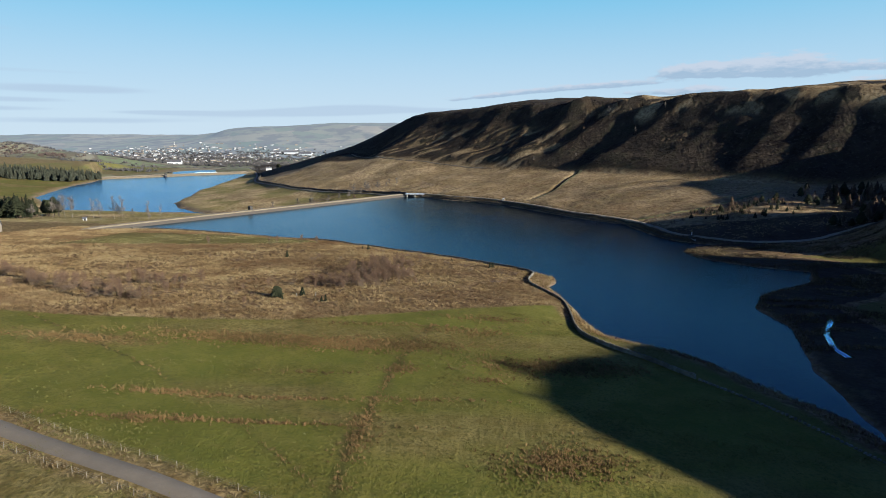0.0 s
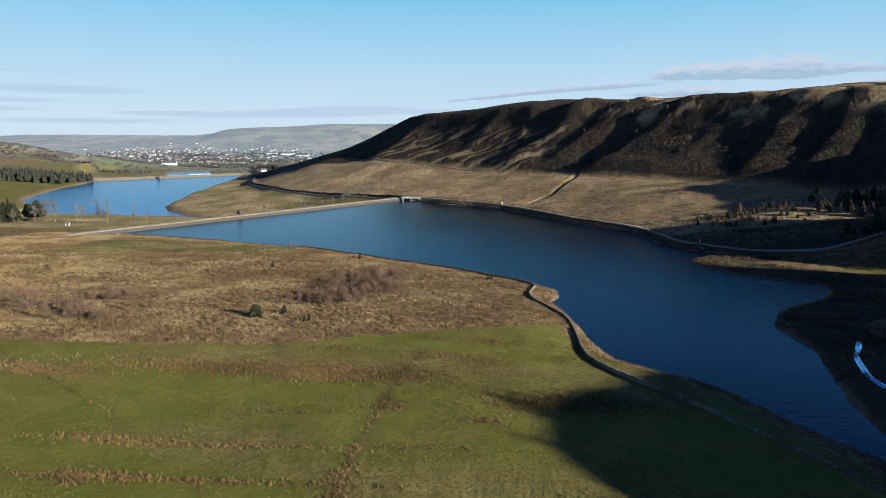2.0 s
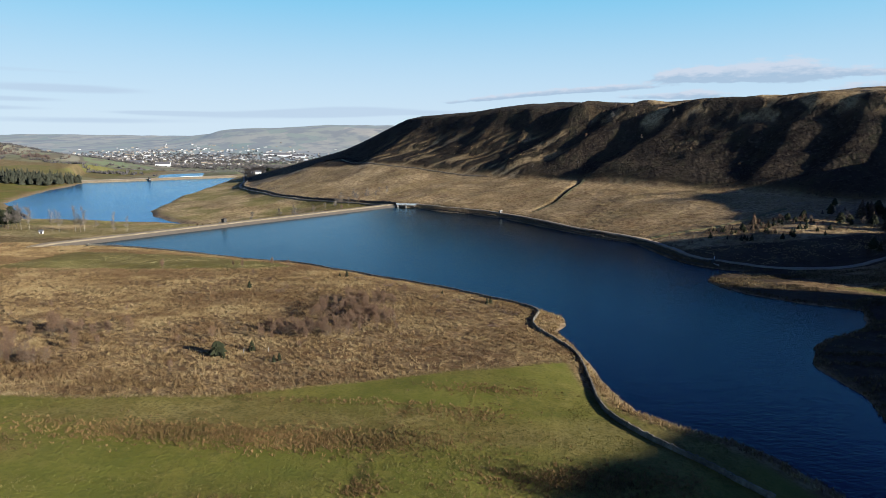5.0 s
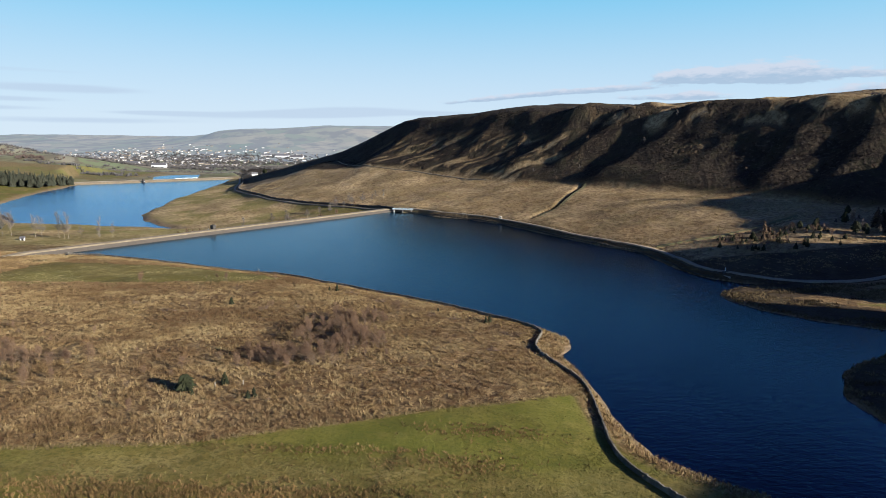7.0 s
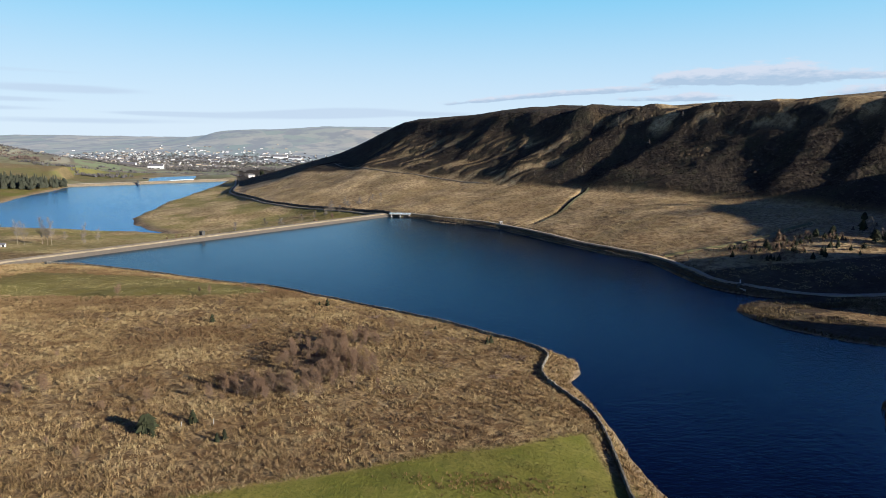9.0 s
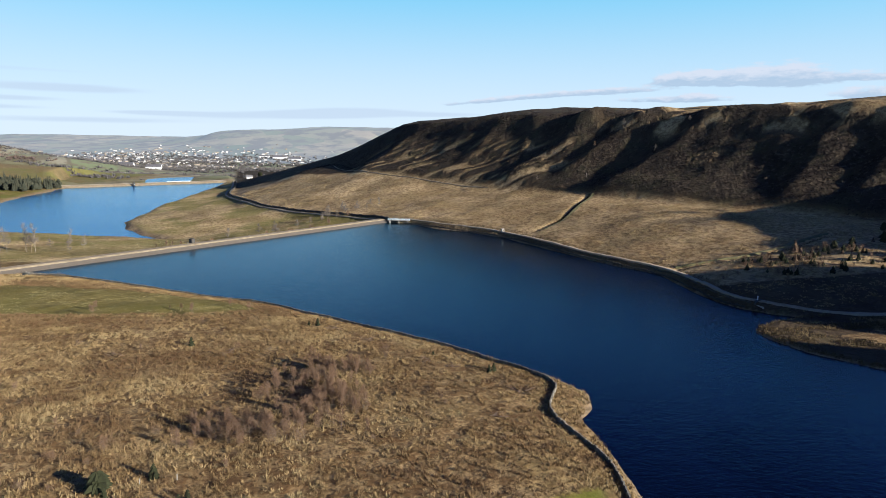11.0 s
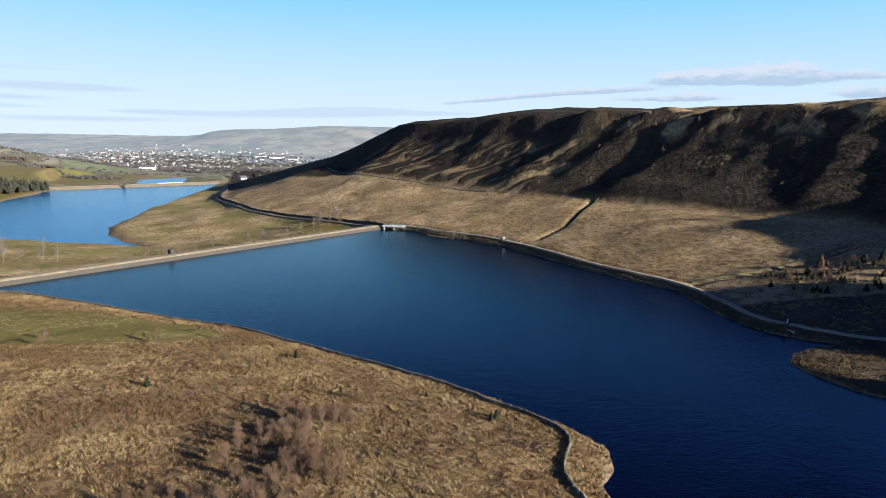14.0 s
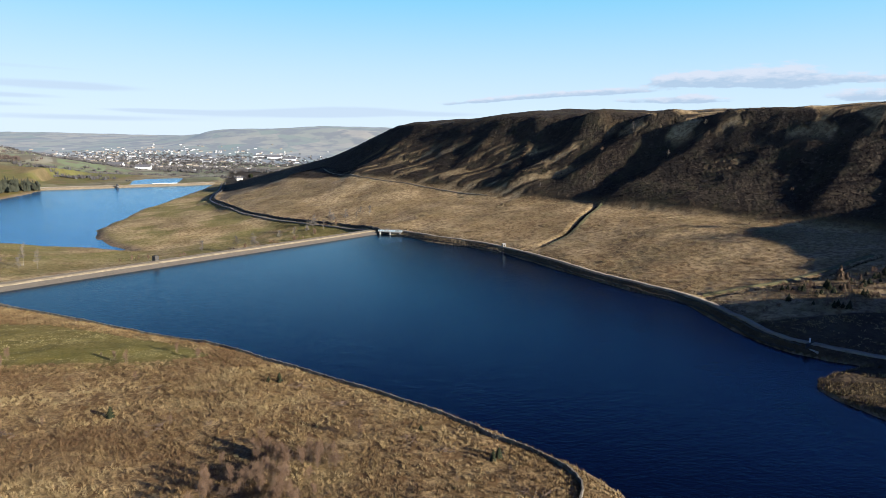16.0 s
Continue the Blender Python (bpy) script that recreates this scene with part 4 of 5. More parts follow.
def draped(name, points, width, mat, lift=0.06, gap=2.0, parent=None):
    """A strip that follows the ground."""
    line = [(p[0], p[1]) for p in along(rounded(points), gap)]
    left, right = shifted(line, -width / 2), shifted(line, width / 2)
    verts, faces = [], []
    for a, m, b in zip(left, line, right):
        z = ground_at(*m) + lift
        za, zb = max(z, ground_at(*a) + lift * 0.7), max(z, ground_at(*b) + lift * 0.7)
        verts += [(a[0], a[1], za - 0.6), (a[0], a[1], za), (m[0], m[1], max(z, (za + zb) / 2) + 0.04), (b[0], b[1], zb), (b[0], b[1], zb - 0.6)]
    for i in range(len(line) - 1):
        k0 = 5 * i
        faces += [(k0 + j, k0 + j + 5, k0 + j + 6, k0 + j + 1) for j in range(4)]
    ob = new(name, sheet(name, verts, faces, mat))
    ob.parent = parent
    return ob


tagged(draped("road", LANE, 3.5, ASPHALT, 0.10), "narrow grey tarmac lane between fences", "lane", kind="structure")
BANK = [p for p in EAST_SHORE if p[1] > 365]
EAST_TRACK = shifted(BANK, 7.2)
tagged(draped("shore_track", [(330, 388), (262, 366), (215, 354), (190, 352), (165, 360)] + EAST_TRACK, 3.2, TRACK, 0.25), "gravel track along the top of the bank", "track", kind="structure")
CONDUIT_ROAD = shifted(CONDUIT[:9], -3)
tagged(draped("valley_road", CONDUIT_ROAD, 3.0, ASPHALT, 0.5, 5.0), "pale service road below a dark retaining wall", "road", kind="structure")
HILL_TRACK = [(-150, 1010), (-128, 950), (-100, 893), (-52, 838), (-25, 815), (19, 772), (56, 738)]
tagged(draped("hill_track", HILL_TRACK, 1.7, TRACK, 0.4, 5.0), "pale worn track along the foot of the hill", "track", kind="structure")

tagged(draped("stream", [(127, 209), (124, 205), (118, 197), (115, 190), (111.5, 182), (111, 174)], 2.3, WATER, 0.15, 1.5), "narrow pale stream winding over the dark delta", "stream", kind="structure")
retaining = tagged(new("retaining_wall"), "dark stone retaining wall beside the valley road", "stone wall")
stones("wall_body", along(rounded(shifted(CONDUIT[:9], 2.5), 1), 2.3), 2, 1.1, 1.2, 22, retaining, GRIT)
edging = tagged(new("shore_edging"), "rough stone edging along the bank", "stone edging")
stones("stone_edge", along(rounded(shifted(BANK, 1.2), 1), 1.1), 2, 0.42, 0.6, 23, edging, GRIT)
channel = tagged(new("spillway_wall"), "dark stone wall at the lower reservoir's edge", "stone wall")
stones("wall_body", along([(-466, 735), (-430, 700)], 1.8), 3, 1.0, 1.2, 25, channel, GRIT)
parapet = tagged(new("track_wall"), "low dark wall between the track and the water", "stone wall")
stones("wall_body", along(rounded(shifted(BANK[:7], 4.6), 1), 1.0), 1, 0.55, 0.5, 24, parapet, GRIT)
for n, line in enumerate(DRAINS):
    ditch = tagged(new("field_bank"), "low green turf bank beside a dark drain", "earth bank")
    crest = [(p[0], p[1], ground_at(p[0], p[1])) for p in along(shifted(rounded(line), -3.6), 4.0)]
    part("bank", swept(crest, [(-3.4, -0.6), (-1.4, 0.25), (0.6, 0.28), (1.7, -0.6)]), HEATH_TURF, ditch)
    # Dark tufts along the trench carry its shade in their colour.
    lines = np.array([p[:2] for p in along(rounded(line), 0.4)])
    r = np.random.RandomState(27 + n)
    lines = np.repeat(lines, 3, 0) + r.uniform(-1.1, 1.1, (3 * len(lines), 2))
    tufts("drain_sedge", "dark tufts for the shade in a drain below the hill", "sedge", lines[:, 0], lines[:, 1], 0.4, 0.9, 6, DRAIN, 27 + n)


# ---- fences by the lane ----
def box(bm, x, y, z, sx, sy, sz, turn=0.0, bevel=0.0):
    made = bmesh.ops.create_cube(bm, size=1.0, matrix=Matrix.Translation((x, y, z)) @ Matrix.Rotation(turn, 4, "Z") @ Matrix.Diagonal((sx, sy, sz, 1)))
    if bevel:
        edges = {e for v in made["verts"] for e in v.link_edges}
        bmesh.ops.bevel(bm, geom=list(edges), offset=bevel, segments=1, affect="EDGES")
    return made


def post_mesh():
    bm = bmesh.new()
    bmesh.ops.create_cone(bm, cap_ends=True, segments=7, radius1=0.05, radius2=0.04, depth=1.6, matrix=Matrix.Translation((0, 0, 0.35)))
    me = bpy.data.meshes.new("post")
    bm.to_mesh(me)
    bm.free()
    me.materials.append(POST)
    return me


POST_MESH = post_mesh()


def fence(points, gap, label):
    root = tagged(new("post_and_wire_fence"), label, "fence")
    places = along(points, gap)
    r = random.Random(len(places))
    for x, y, dx, dy in places:
        p = new("post", POST_MESH)
        p.parent = root
        p.matrix_basis = pose(x, y, ground_at(x, y), r.uniform(-5, 5), r.uniform(-5, 5), r.uniform(0, 90))
    for h in (0.45, 0.8, 1.1):
        line = [(x, y, ground_at(x, y) + h) for x, y, dx, dy in places]
        part("wire", swept(line, [(-0.006, -0.006), (0.006, -0.006), (0, 0.006)]), WIRE, root)
    return root


fence(shifted(LANE[1:6], -4.4), 3.9, "weathered post-and-wire fence above the lane")
fence(shifted(LANE[1:6], 3.9), 3.1, "weathered post-and-wire fence below the lane")


# ---- dam furniture ----
part("crest_path", swept(crest_line, [(-1.3, 2.3), (-1.3, 2.42), (1.3, 2.42), (1.3, 2.3)]), CREST, dam, "worn pale path along the crest")


def tree_guard(x, y):
    ob = tagged(new("tree_guard"), "pale plastic tube round a planted sapling", "tree guard", "sapling guards")
    ob.matrix_basis = pose(x, y, ground_at(x, y), 2, 3, 0)
    bm = bmesh.new()
    bmesh.ops.create_cone(bm, cap_ends=False, segments=8, radius1=0.10, radius2=0.11, depth=1.3, matrix=Matrix.Translation((0, 0, 0.6)))
    part("tube", bm, CONCRETE, ob)
    bm = bmesh.new()
    bmesh.ops.create_cone(bm, cap_ends=True, segments=5, radius1=0.03, radius2=0.02, depth=1.9, matrix=Matrix.Translation((0.14, 0, 0.75)))
    part("stake", bm, POST, ob)


for x, y in ((-50, 213), (-44, 215)):
    tree_guard(x, y)


def valve_tower(x, y, turn):
    root = tagged(new("valve_tower"), "small dark stone valve tower standing at the dam's edge", "valve tower")
    root.matrix_basis = pose(x, y, 0, 0, 0, turn)
    bm = bmesh.new()
    box(bm, 0, 0, -1.0, 3.9, 3.9, 5.0, 0, 0.12)
    part("plinth", bm, GRIT, root)
    bm = bmesh.new()
    box(bm, 0, 0, 3.8, 3.4, 3.4, 4.8, 0, 0.08)
    part("body", bm, GRIT, root)
    bm = bmesh.new()
    bmesh.ops.create_cone(bm, cap_ends=True, segments=4, radius1=2.6, radius2=0.3, depth=0.8, matrix=Matrix.Translation((0, 0, 6.6)) @ Matrix.Rotation(radians(45), 4, "Z"))
    part("roof", bm, GRIT, root)
    bm = bmesh.new()
    box(bm, -1.73, 0, 2.6, 0.1, 1.0, 2.0)
    door = part("door", bm, DARK, root, "dark plank door")
    bm = bmesh.new()
    box(bm, -1.81, 0.35, 2.6, 0.05, 0.08, 0.2)
    part("door_handle", bm, WIRE, door)
    for side in (-1, 1):
        bm = bmesh.new()
        box(bm, 0, side * 1.72, 3.3, 0.7, 0.08, 0.9)
        window = part("window", bm, DARK, root)
        bm = bmesh.new()
        box(bm, 0, side * 1.78, 2.8, 0.9, 0.16, 0.12)
        part("sill", bm, BUFF, window)
    bm = bmesh.new()
    box(bm, -4.4, 0, 1.45, 5.4, 1.3, 0.22)
    part("gangway", bm, CONCRETE, root)
    for side in (-0.6, 0.6):
        bm = bmesh.new()
        box(bm, -4.4, side, 2.5, 5.4, 0.06, 0.06)
        for i in range(4):
            box(bm, -6.8 + 1.6 * i, side, 2.0, 0.06, 0.06, 1.0)
        part("railing", bm, PAINT, root)
    return root


valve_tower(-157.5, 509.5, -28).scale = (0.8, 0.8, 0.78)


def footbridge(x, y, turn, length, high, label):
    root = tagged(new("footbridge"), label, "footbridge")
    root.matrix_basis = pose(x, y, high, 0, 0, turn)
    bm = bmesh.new()
    box(bm, 0, 0, 0, length, 2.2, 0.45, 0, 0.03)
    part("deck", bm, CONCRETE, root)
    for i in range(3):
        bm = bmesh.new()
        box(bm, (i - 1) * length * 0.42, 0, -2.4, 0.9, 2.6, 4.6, 0, 0.05)
        part("pier", bm, CONCRETE, root)
    bm = bmesh.new()
    box(bm, 0, 1.6, -2.0, length * 0.9, 0.6, 3.2)
    part("weir", bm, GRIT, root, "dark spillway wall")
    for side in (-1.0, 1.0):
        count = int(length / 2)
        for h in (0.55, 0.95, 1.35):
            bm = bmesh.new()
            box(bm, 0, side, h, length, 0.10, 0.10)
            part("rail", bm, PAINT, root)
        for i in range(count + 1):
            bm = bmesh.new()
            box(bm, -length / 2 + length * i / count, side, 0.75, 0.12, 0.12, 1.3)
            part("railing_post", bm, PAINT, root)
    return root


footbridge(-30, 637, -8, 19, 2.2, "pale blue footbridge over the spillway on concrete piers")


def kiosk(x, y, size, label):
    root = tagged(new("gauge_kiosk"), label, "kiosk")
    root.matrix_basis = pose(x, y, ground_at(x, y), 0, 0, 20)
    bm = bmesh.new()
    box(bm, 0, 0, size * 0.5, size, size, size * 1.2, 0, 0.05)
    part("body", bm, CONCRETE, root)
    bm = bmesh.new()
    box(bm, 0, 0, size * 1.13, size * 1.2, size * 1.2, 0.14, 0, 0.03)
    part("roof", bm, WHITE, root)
    bm = bmesh.new()
    box(bm, 0, -size * 0.5, size * 0.5, size * 0.45, 0.06, size * 0.8)
    door = part("door", bm, GRIT, root)
    bm = bmesh.new()
    box(bm, size * 0.15, -size * 0.5 - 0.05, size * 0.5, 0.05, 0.06, 0.18)
    part("door_handle", bm, WIRE, door)
    return root


kiosk(53, 572, 1.9, "small pale concrete kiosk on the bank")


def outfall(x, y, turn):
    root = tagged(new("stream_outfall"), "concrete stream outfall with a dark culvert mouth", "outfall")
    root.matrix_basis = pose(x, y, 0, 0, 0, turn)
    bm = bmesh.new()
    box(bm, 0, 1.0, 1.6, 6.0, 0.6, 4.2, 0, 0.05)
    part("headwall", bm, GRIT, root)
    for side in (-1, 1):
        bm = bmesh.new()
        box(bm, side * 2.6, -1.2, 0.6, 0.5, 4.4, 2.6, side * 0.2, 0.04)
        part("wing_wall", bm, CONCRETE, root)
    # A flat dark panel: the shade inside the culvert as a colour.
    bm = bmesh.new()
    box(bm, 0, 0.66, 0.9, 2.6, 0.12, 2.0)
    part("culvert_mouth", bm, DARK, root)
    bm = bmesh.new()
    box(bm, -0.4, 1.0, 4.5, 0.5, 0.4, 1.8, 0, 0.03)
    part("marker", bm, WHITE, root, "white marker post")
    return root


outfall(146, 371, 35)


# ---- trees ----
def cone_stem(bm, a, b, ra, rb, sides=5):
    d = Vector(b) - Vector(a)
    m = Matrix.Translation((Vector(a) + Vector(b)) / 2) @ d.to_track_quat("Z", "Y").to_matrix().to_4x4()
    bmesh.ops.create_cone(bm, cap_ends=False, segments=sides, radius1=ra, radius2=rb, depth=d.length, matrix=m)


def conifer(high, wide, seed, label, category="conifer", needles=None, dense=9, whorls=15, dome=False):
    """A tapered stem with drooping, uneven whorls of branches."""
    r = random.Random(seed)
    root = tagged(new("conifer_tree"), label, category, "conifers")
    bm = bmesh.new()
    cone_stem(bm, (0, 0, -0.4), (0, 0, high * 0.96), high * 0.022, 0.03, 6)
    part("trunk", bm, BARK, root)
    verts, faces = [], []
    for w in range(whorls):
        f = (w + r.uniform(-0.3, 0.3)) / whorls
        z = high * (0.12 + 0.88 * f)
        if dome:
            z = high * (0.30 + 0.68 * f)
            f = abs(f - 0.35) / 0.68
        reach = wide * max(1 - f, 0) ** (0.45 if dome else 0.8) * r.uniform(0.75, 1.15) + 0.15
        turn = r.uniform(0, 6.28)
        for i in range(dense):
            if r.random() < 0.12:
                continue
            a = turn + 6.283 * i / dense + r.uniform(-0.25, 0.25)
            size = reach * r.uniform(0.65, 1.2)
            c, s = math.cos(a), math.sin(a)
            half = size * r.uniform(0.28, 0.42)
            drop = size * r.uniform(0.15, 0.45)
            lift = high / whorls * r.uniform(0.5, 0.9)
            k0 = len(verts)
            verts += [(0.05 * c, 0.05 * s, z + lift), (c * size * 0.6 - s * half, s * size * 0.6 + c * half, z - drop * 0.7), (c * size, s * size, z - drop),
                      (c * size * 0.6 + s * half, s * size * 0.6 - c * half, z - drop * 0.7), (c * size * 0.55, s * size * 0.55, z + lift * 0.35)]
            faces += [(k0, k0 + 1, k0 + 4), (k0 + 1, k0 + 2, k0 + 4), (k0 + 2, k0 + 3, k0 + 4), (k0 + 3, k0, k0 + 4)]
    me = sheet("crown", verts, faces, needles or NEEDLES, False)
    crown = new("crown", me)
    crown.parent = root
    return root


def bare_tree(high, wide, seed, label, category="bare tree", bark=None, stems=1, twigs=260, name="bare_tree", tone=None):
    """A leafless tree: stem or stems, limbs and a haze of fine twigs."""
    r = random.Random(seed)
    root = tagged(new(name), label, category, "leafless trees")
    bm = bmesh.new()
    ends = []
    for q in range(stems):
        a = r.uniform(0, 6.28)
        foot = Vector((math.cos(a), math.sin(a), 0)) * (0.0 if stems == 1 else r.uniform(0.1, wide * 0.45))
        top = foot + Vector((r.uniform(-0.2, 0.2) * wide, r.uniform(-0.2, 0.2) * wide, high * r.uniform(0.7, 1.0)))
        thick = high * ((0.0075 if high > 15 else 0.011) if stems == 1 else 0.0042)
        cone_stem(bm, foot - Vector((0, 0, 0.4)), foot.lerp(top, 0.5), thick, thick * 0.6)
        cone_stem(bm, foot.lerp(top, 0.5), top, thick * 0.6, 0.015)
        for i in range(15 if stems == 1 else 4):
            f = r.uniform(0.25, 0.92)
            b = r.uniform(0, 6.28)
            start = foot.lerp(top, f)
            out = wide * (1.15 - 0.8 * f) * r.uniform(0.55, 1.0) * (1 if stems == 1 else 0.55)
            tip = start + Vector((math.cos(b) * out, math.sin(b) * out, high * r.uniform(0.10, 0.26)))
            cone_stem(bm, start, tip, thick * 0.40, 0.010, 4)
            ends.append((start, tip))
            for _ in range(2):
                mid = start.lerp(tip, r.uniform(0.35, 0.8))
                twig = mid + Vector((r.gauss(0, 0.35) * out, r.gauss(0, 0.35) * out, high * r.uniform(0.05, 0.14)))
                cone_stem(bm, mid, twig, thick * 0.2, 0.008, 3)
                ends.append((mid, twig))
        ends.append((foot.lerp(top, 0.4), top))
    part("trunk" if stems == 1 else "stem", bm, bark or BARK, root)
    verts, faces = [], []
    for i in range(twigs):
        a, b = ends[r.randrange(len(ends))]
        p = a.lerp(b, r.uniform(0.25, 1.0))
        d = Vector((r.gauss(0, 1), r.gauss(0, 1), r.uniform(0.3, 1.8))).normalized() * high * r.uniform(0.09, 0.20)
        side = d.cross(Vector((r.gauss(0, 1), r.gauss(0, 1), r.gauss(0, 1)))).normalized() * high * (0.0028 if stems == 1 else 0.0034)
        k0 = len(verts)
        verts += [tuple(p - side), tuple(p + side), tuple(p + d)]
        faces.append((k0, k0 + 1, k0 + 2))
    crown = new("twig_crown", sheet("twig_crown", verts, faces, tone or TWIGS, False))
    crown.parent = root
    return root


def plant(kinds, places, seed, low=0.75, high=1.2):
    """Copies of the kinds at the places, each turned and sized by chance."""
    r = random.Random(seed)
    for x, y in places:
        src = r.choice(kinds)
        k1 = r.uniform(low, high)
        copy_thing(src, pose(x, y, ground_at(x, y) - 0.1, 0, 0, r.uniform(0, 360)) @ Matrix.Diagonal((k1, k1, k1 * r.uniform(0.9, 1.12), 1)))


def seat(ob, x, y, turn=0):
    ob.matrix_basis = pose(x, y, ground_at(x, y) - 0.1, 0, 0, turn)
    return ob


def near_line(seed, count, points, width):
    r = random.Random(seed)
    line = along(points, 1.0)
    out = []
    for _ in range(count):
        x, y, dx, dy = r.choice(line)
        out.append((x + r.gauss(0, width), y + r.gauss(0, width)))
    return out


# leafless scrub among the rushes
SCRUB = [seat(bare_tree(3.9, 2.5, 31, "leafless reddish-brown birch scrub with brown stems", "scrub", DEADWOOD, 11, 750, "birch_scrub"), -40, 243),
         seat(bare_tree(3.0, 2.8, 32, "leafless grey-brown willow scrub among rushes", "scrub", BARK, 13, 800, "willow_scrub"), -30, 248),
         seat(bare_tree(4.6, 2.3, 33, "slender leafless birch saplings with brown stems", "scrub", DEADWOOD, 9, 700, "birch_scrub"), -22, 256)]
plant(SCRUB, near_line(41, 85, [(-52, 236), (-43, 233), (-34, 238), (-24, 246), (-18, 262)], 4.6) + near_line(48, 65, [(-38, 262), (-28, 276), (-14, 284)], 5.5), 42, 0.7, 1.3)
plant(SCRUB, near_line(43, 80, [(-185, 252), (-150, 228), (-118, 204), (-90, 195)], 4.2) + near_line(44, 20, [(-112, 226), (-88, 218)], 4), 45, 0.8, 1.35)
plant(SCRUB, near_line(46, 36, [(-150, 280), (-70, 212), (-30, 222), (10, 262), (-90, 320)], 14), 47, 0.35, 0.75)
TALL = [seat(bare_tree(8.0, 3.0, 51, "tall leafless tree with a fine grey-brown crown", "bare tree", BARK, 1, 700, "bare_tree", GREY_TWIGS), -262, 528),
        seat(bare_tree(9.0, 2.6, 52, "tall slender leafless birch", "bare tree", BIRCH, 1, 600, "bare_tree", GREY_TWIGS), -246, 522),
        seat(bare_tree(12.5, 5.0, 53, "spreading leafless tree by the water", "bare tree", BARK, 1, 900, "bare_tree", GREY_TWIGS), -269, 518)]
plant(SCRUB[2:], [(-127, 339), (-80, 352), (-124, 331), (-95, 341), (-90, 338), (-70, 345)], 54, 0.7, 1.1)
DAM_BIRCH = [seat(bare_tree(20.0, 5.0, 48, "tall leafless birch with a pale trunk below the dam", "bare tree", BIRCH, 1, 480, "bare_tree", GREY_TWIGS), -309, 521),
             seat(bare_tree(18.0, 4.6, 49, "leafless birch with a leaning pale trunk below the dam", "bare tree", BIRCH, 1, 420, "bare_tree", GREY_TWIGS), -275, 522)]
plant(DAM_BIRCH, [(-314, 519), (-291, 520), (-264, 515), (-256, 541), (-281, 512), (-240, 530)], 55, 0.6, 0.95)
plant(TALL, [(-102, 668), (-98, 674), (-91, 683), (-84, 690), (-74, 697), (-66, 706), (-63, 712), (-143, 612), (-127, 600), (-164, 598), (-118, 640), (-110, 655), (-88, 700), (-55, 716)], 56, 0.8, 1.3)
plant(SCRUB, near_line(57, 34, [(-200, 560), (-150, 600), (-100, 662), (-70, 700)], 7), 58, 0.7, 1.3)

# evergreens
PINES = [seat(conifer(4.4, 2.2, 61, "bushy dark green pine among brown rushes", whorls=10, dense=10, dome=True), -55.6, 209.5),
         seat(conifer(3.2, 1.3, 62, "knee-high dark green spruce sapling", whorls=8, dense=7), -48.5, 215.5)]
plant(PINES[1:], [(-53.5, 207.5), (-57, 211.5), (-40.4, 207), (-39.4, 208.5), (-43, 328), (-40, 329), (21.5, 287), (20, 285.5), (-75, 300), (3, 300)], 63, 0.6, 1.0)
FIRS = [seat(conifer(17, 4.2, 71, "tall dark green plantation spruce", whorls=18), -345, 520),
        seat(conifer(14, 5.2, 72, "broad dark green pine with an uneven rounded crown", whorls=13, dense=11, dome=True), -352, 532),
        seat(conifer(19, 3.8, 73, "tall narrow dark green spruce", whorls=20), -366, 540)]
r = random.Random(74)
plant(FIRS[1:2] + FIRS[1:2] + FIRS[:1], [(r.uniform(-425, -338), r.uniform(504, 556)) for _ in range(80)], 75, 0.75, 1.25)
plant(TALL[2:] + SCRUB[1:2], [(r.uniform(-352, -320), r.uniform(505, 530)) for _ in range(12)], 79, 0.8, 1.2)


def plantation(name, label, places, seed, low, high):
    """A far wood whose trees cannot be told apart: one object of many crowns."""
    q = random.Random(seed)
    kinds = [[np.array([v.co for v in c.data.vertices]), [tuple(p.vertices) for p in c.data.polygons]] for f in FIRS for c in f.children if c.name.startswith("crown")]
    verts, faces = [], []
    for x, y in places:
        pts, polys = q.choice(kinds)
        k1, turn = q.uniform(low, high), q.uniform(0, 6.28)
        c, t = math.cos(turn) * k1, math.sin(turn) * k1
        base = len(verts)
        z = ground_at(x, y) - 0.3
        verts += np.stack([x + pts[:, 0] * c - pts[:, 1] * t, y + pts[:, 0] * t + pts[:, 1] * c, z + pts[:, 2] * k1], -1).tolist()
        faces += [tuple(base + i for i in p) for p in polys]
    return tagged(new(name, sheet(name, verts, faces, HAZY_NEEDLES, False)), label, "woodland", kind="stuff")


plantation("conifer_plantation", "dense dark conifer plantation above the lower reservoir",
           [(-640 - 190 * a + r.uniform(-8, 8), 1066 - 60 * a + 11 * b + r.uniform(-7, 7)) for a in [i / 51 for i in range(52)] for b in range(10)]
           + [(r.uniform(-1250, -820), r.uniform(1000, 1200)) for _ in range(60)], 76, 0.8, 1.1)

# the young wood on the dark slope
YOUNG = [seat(conifer(4.5, 1.9, 81, "young dark green spruce in a mixed plantation"), 187, 430),
         seat(conifer(7.5, 2.4, 82, "young larch with bare russet twigs", "larch", LARCH, 8), 198, 438)]
plant(YOUNG[:1], [(r.uniform(158, 228), r.uniform(400, 434)) for _ in range(42)], 83, 0.45, 0.85)
plant(SCRUB[:2], [(r.uniform(140, 228), r.uniform(404, 440)) for _ in range(60)], 89, 0.55, 0.95)
plant(YOUNG[1:], [(r.uniform(175, 228), r.uniform(412, 440)) for _ in range(10)], 90, 0.35, 0.55)
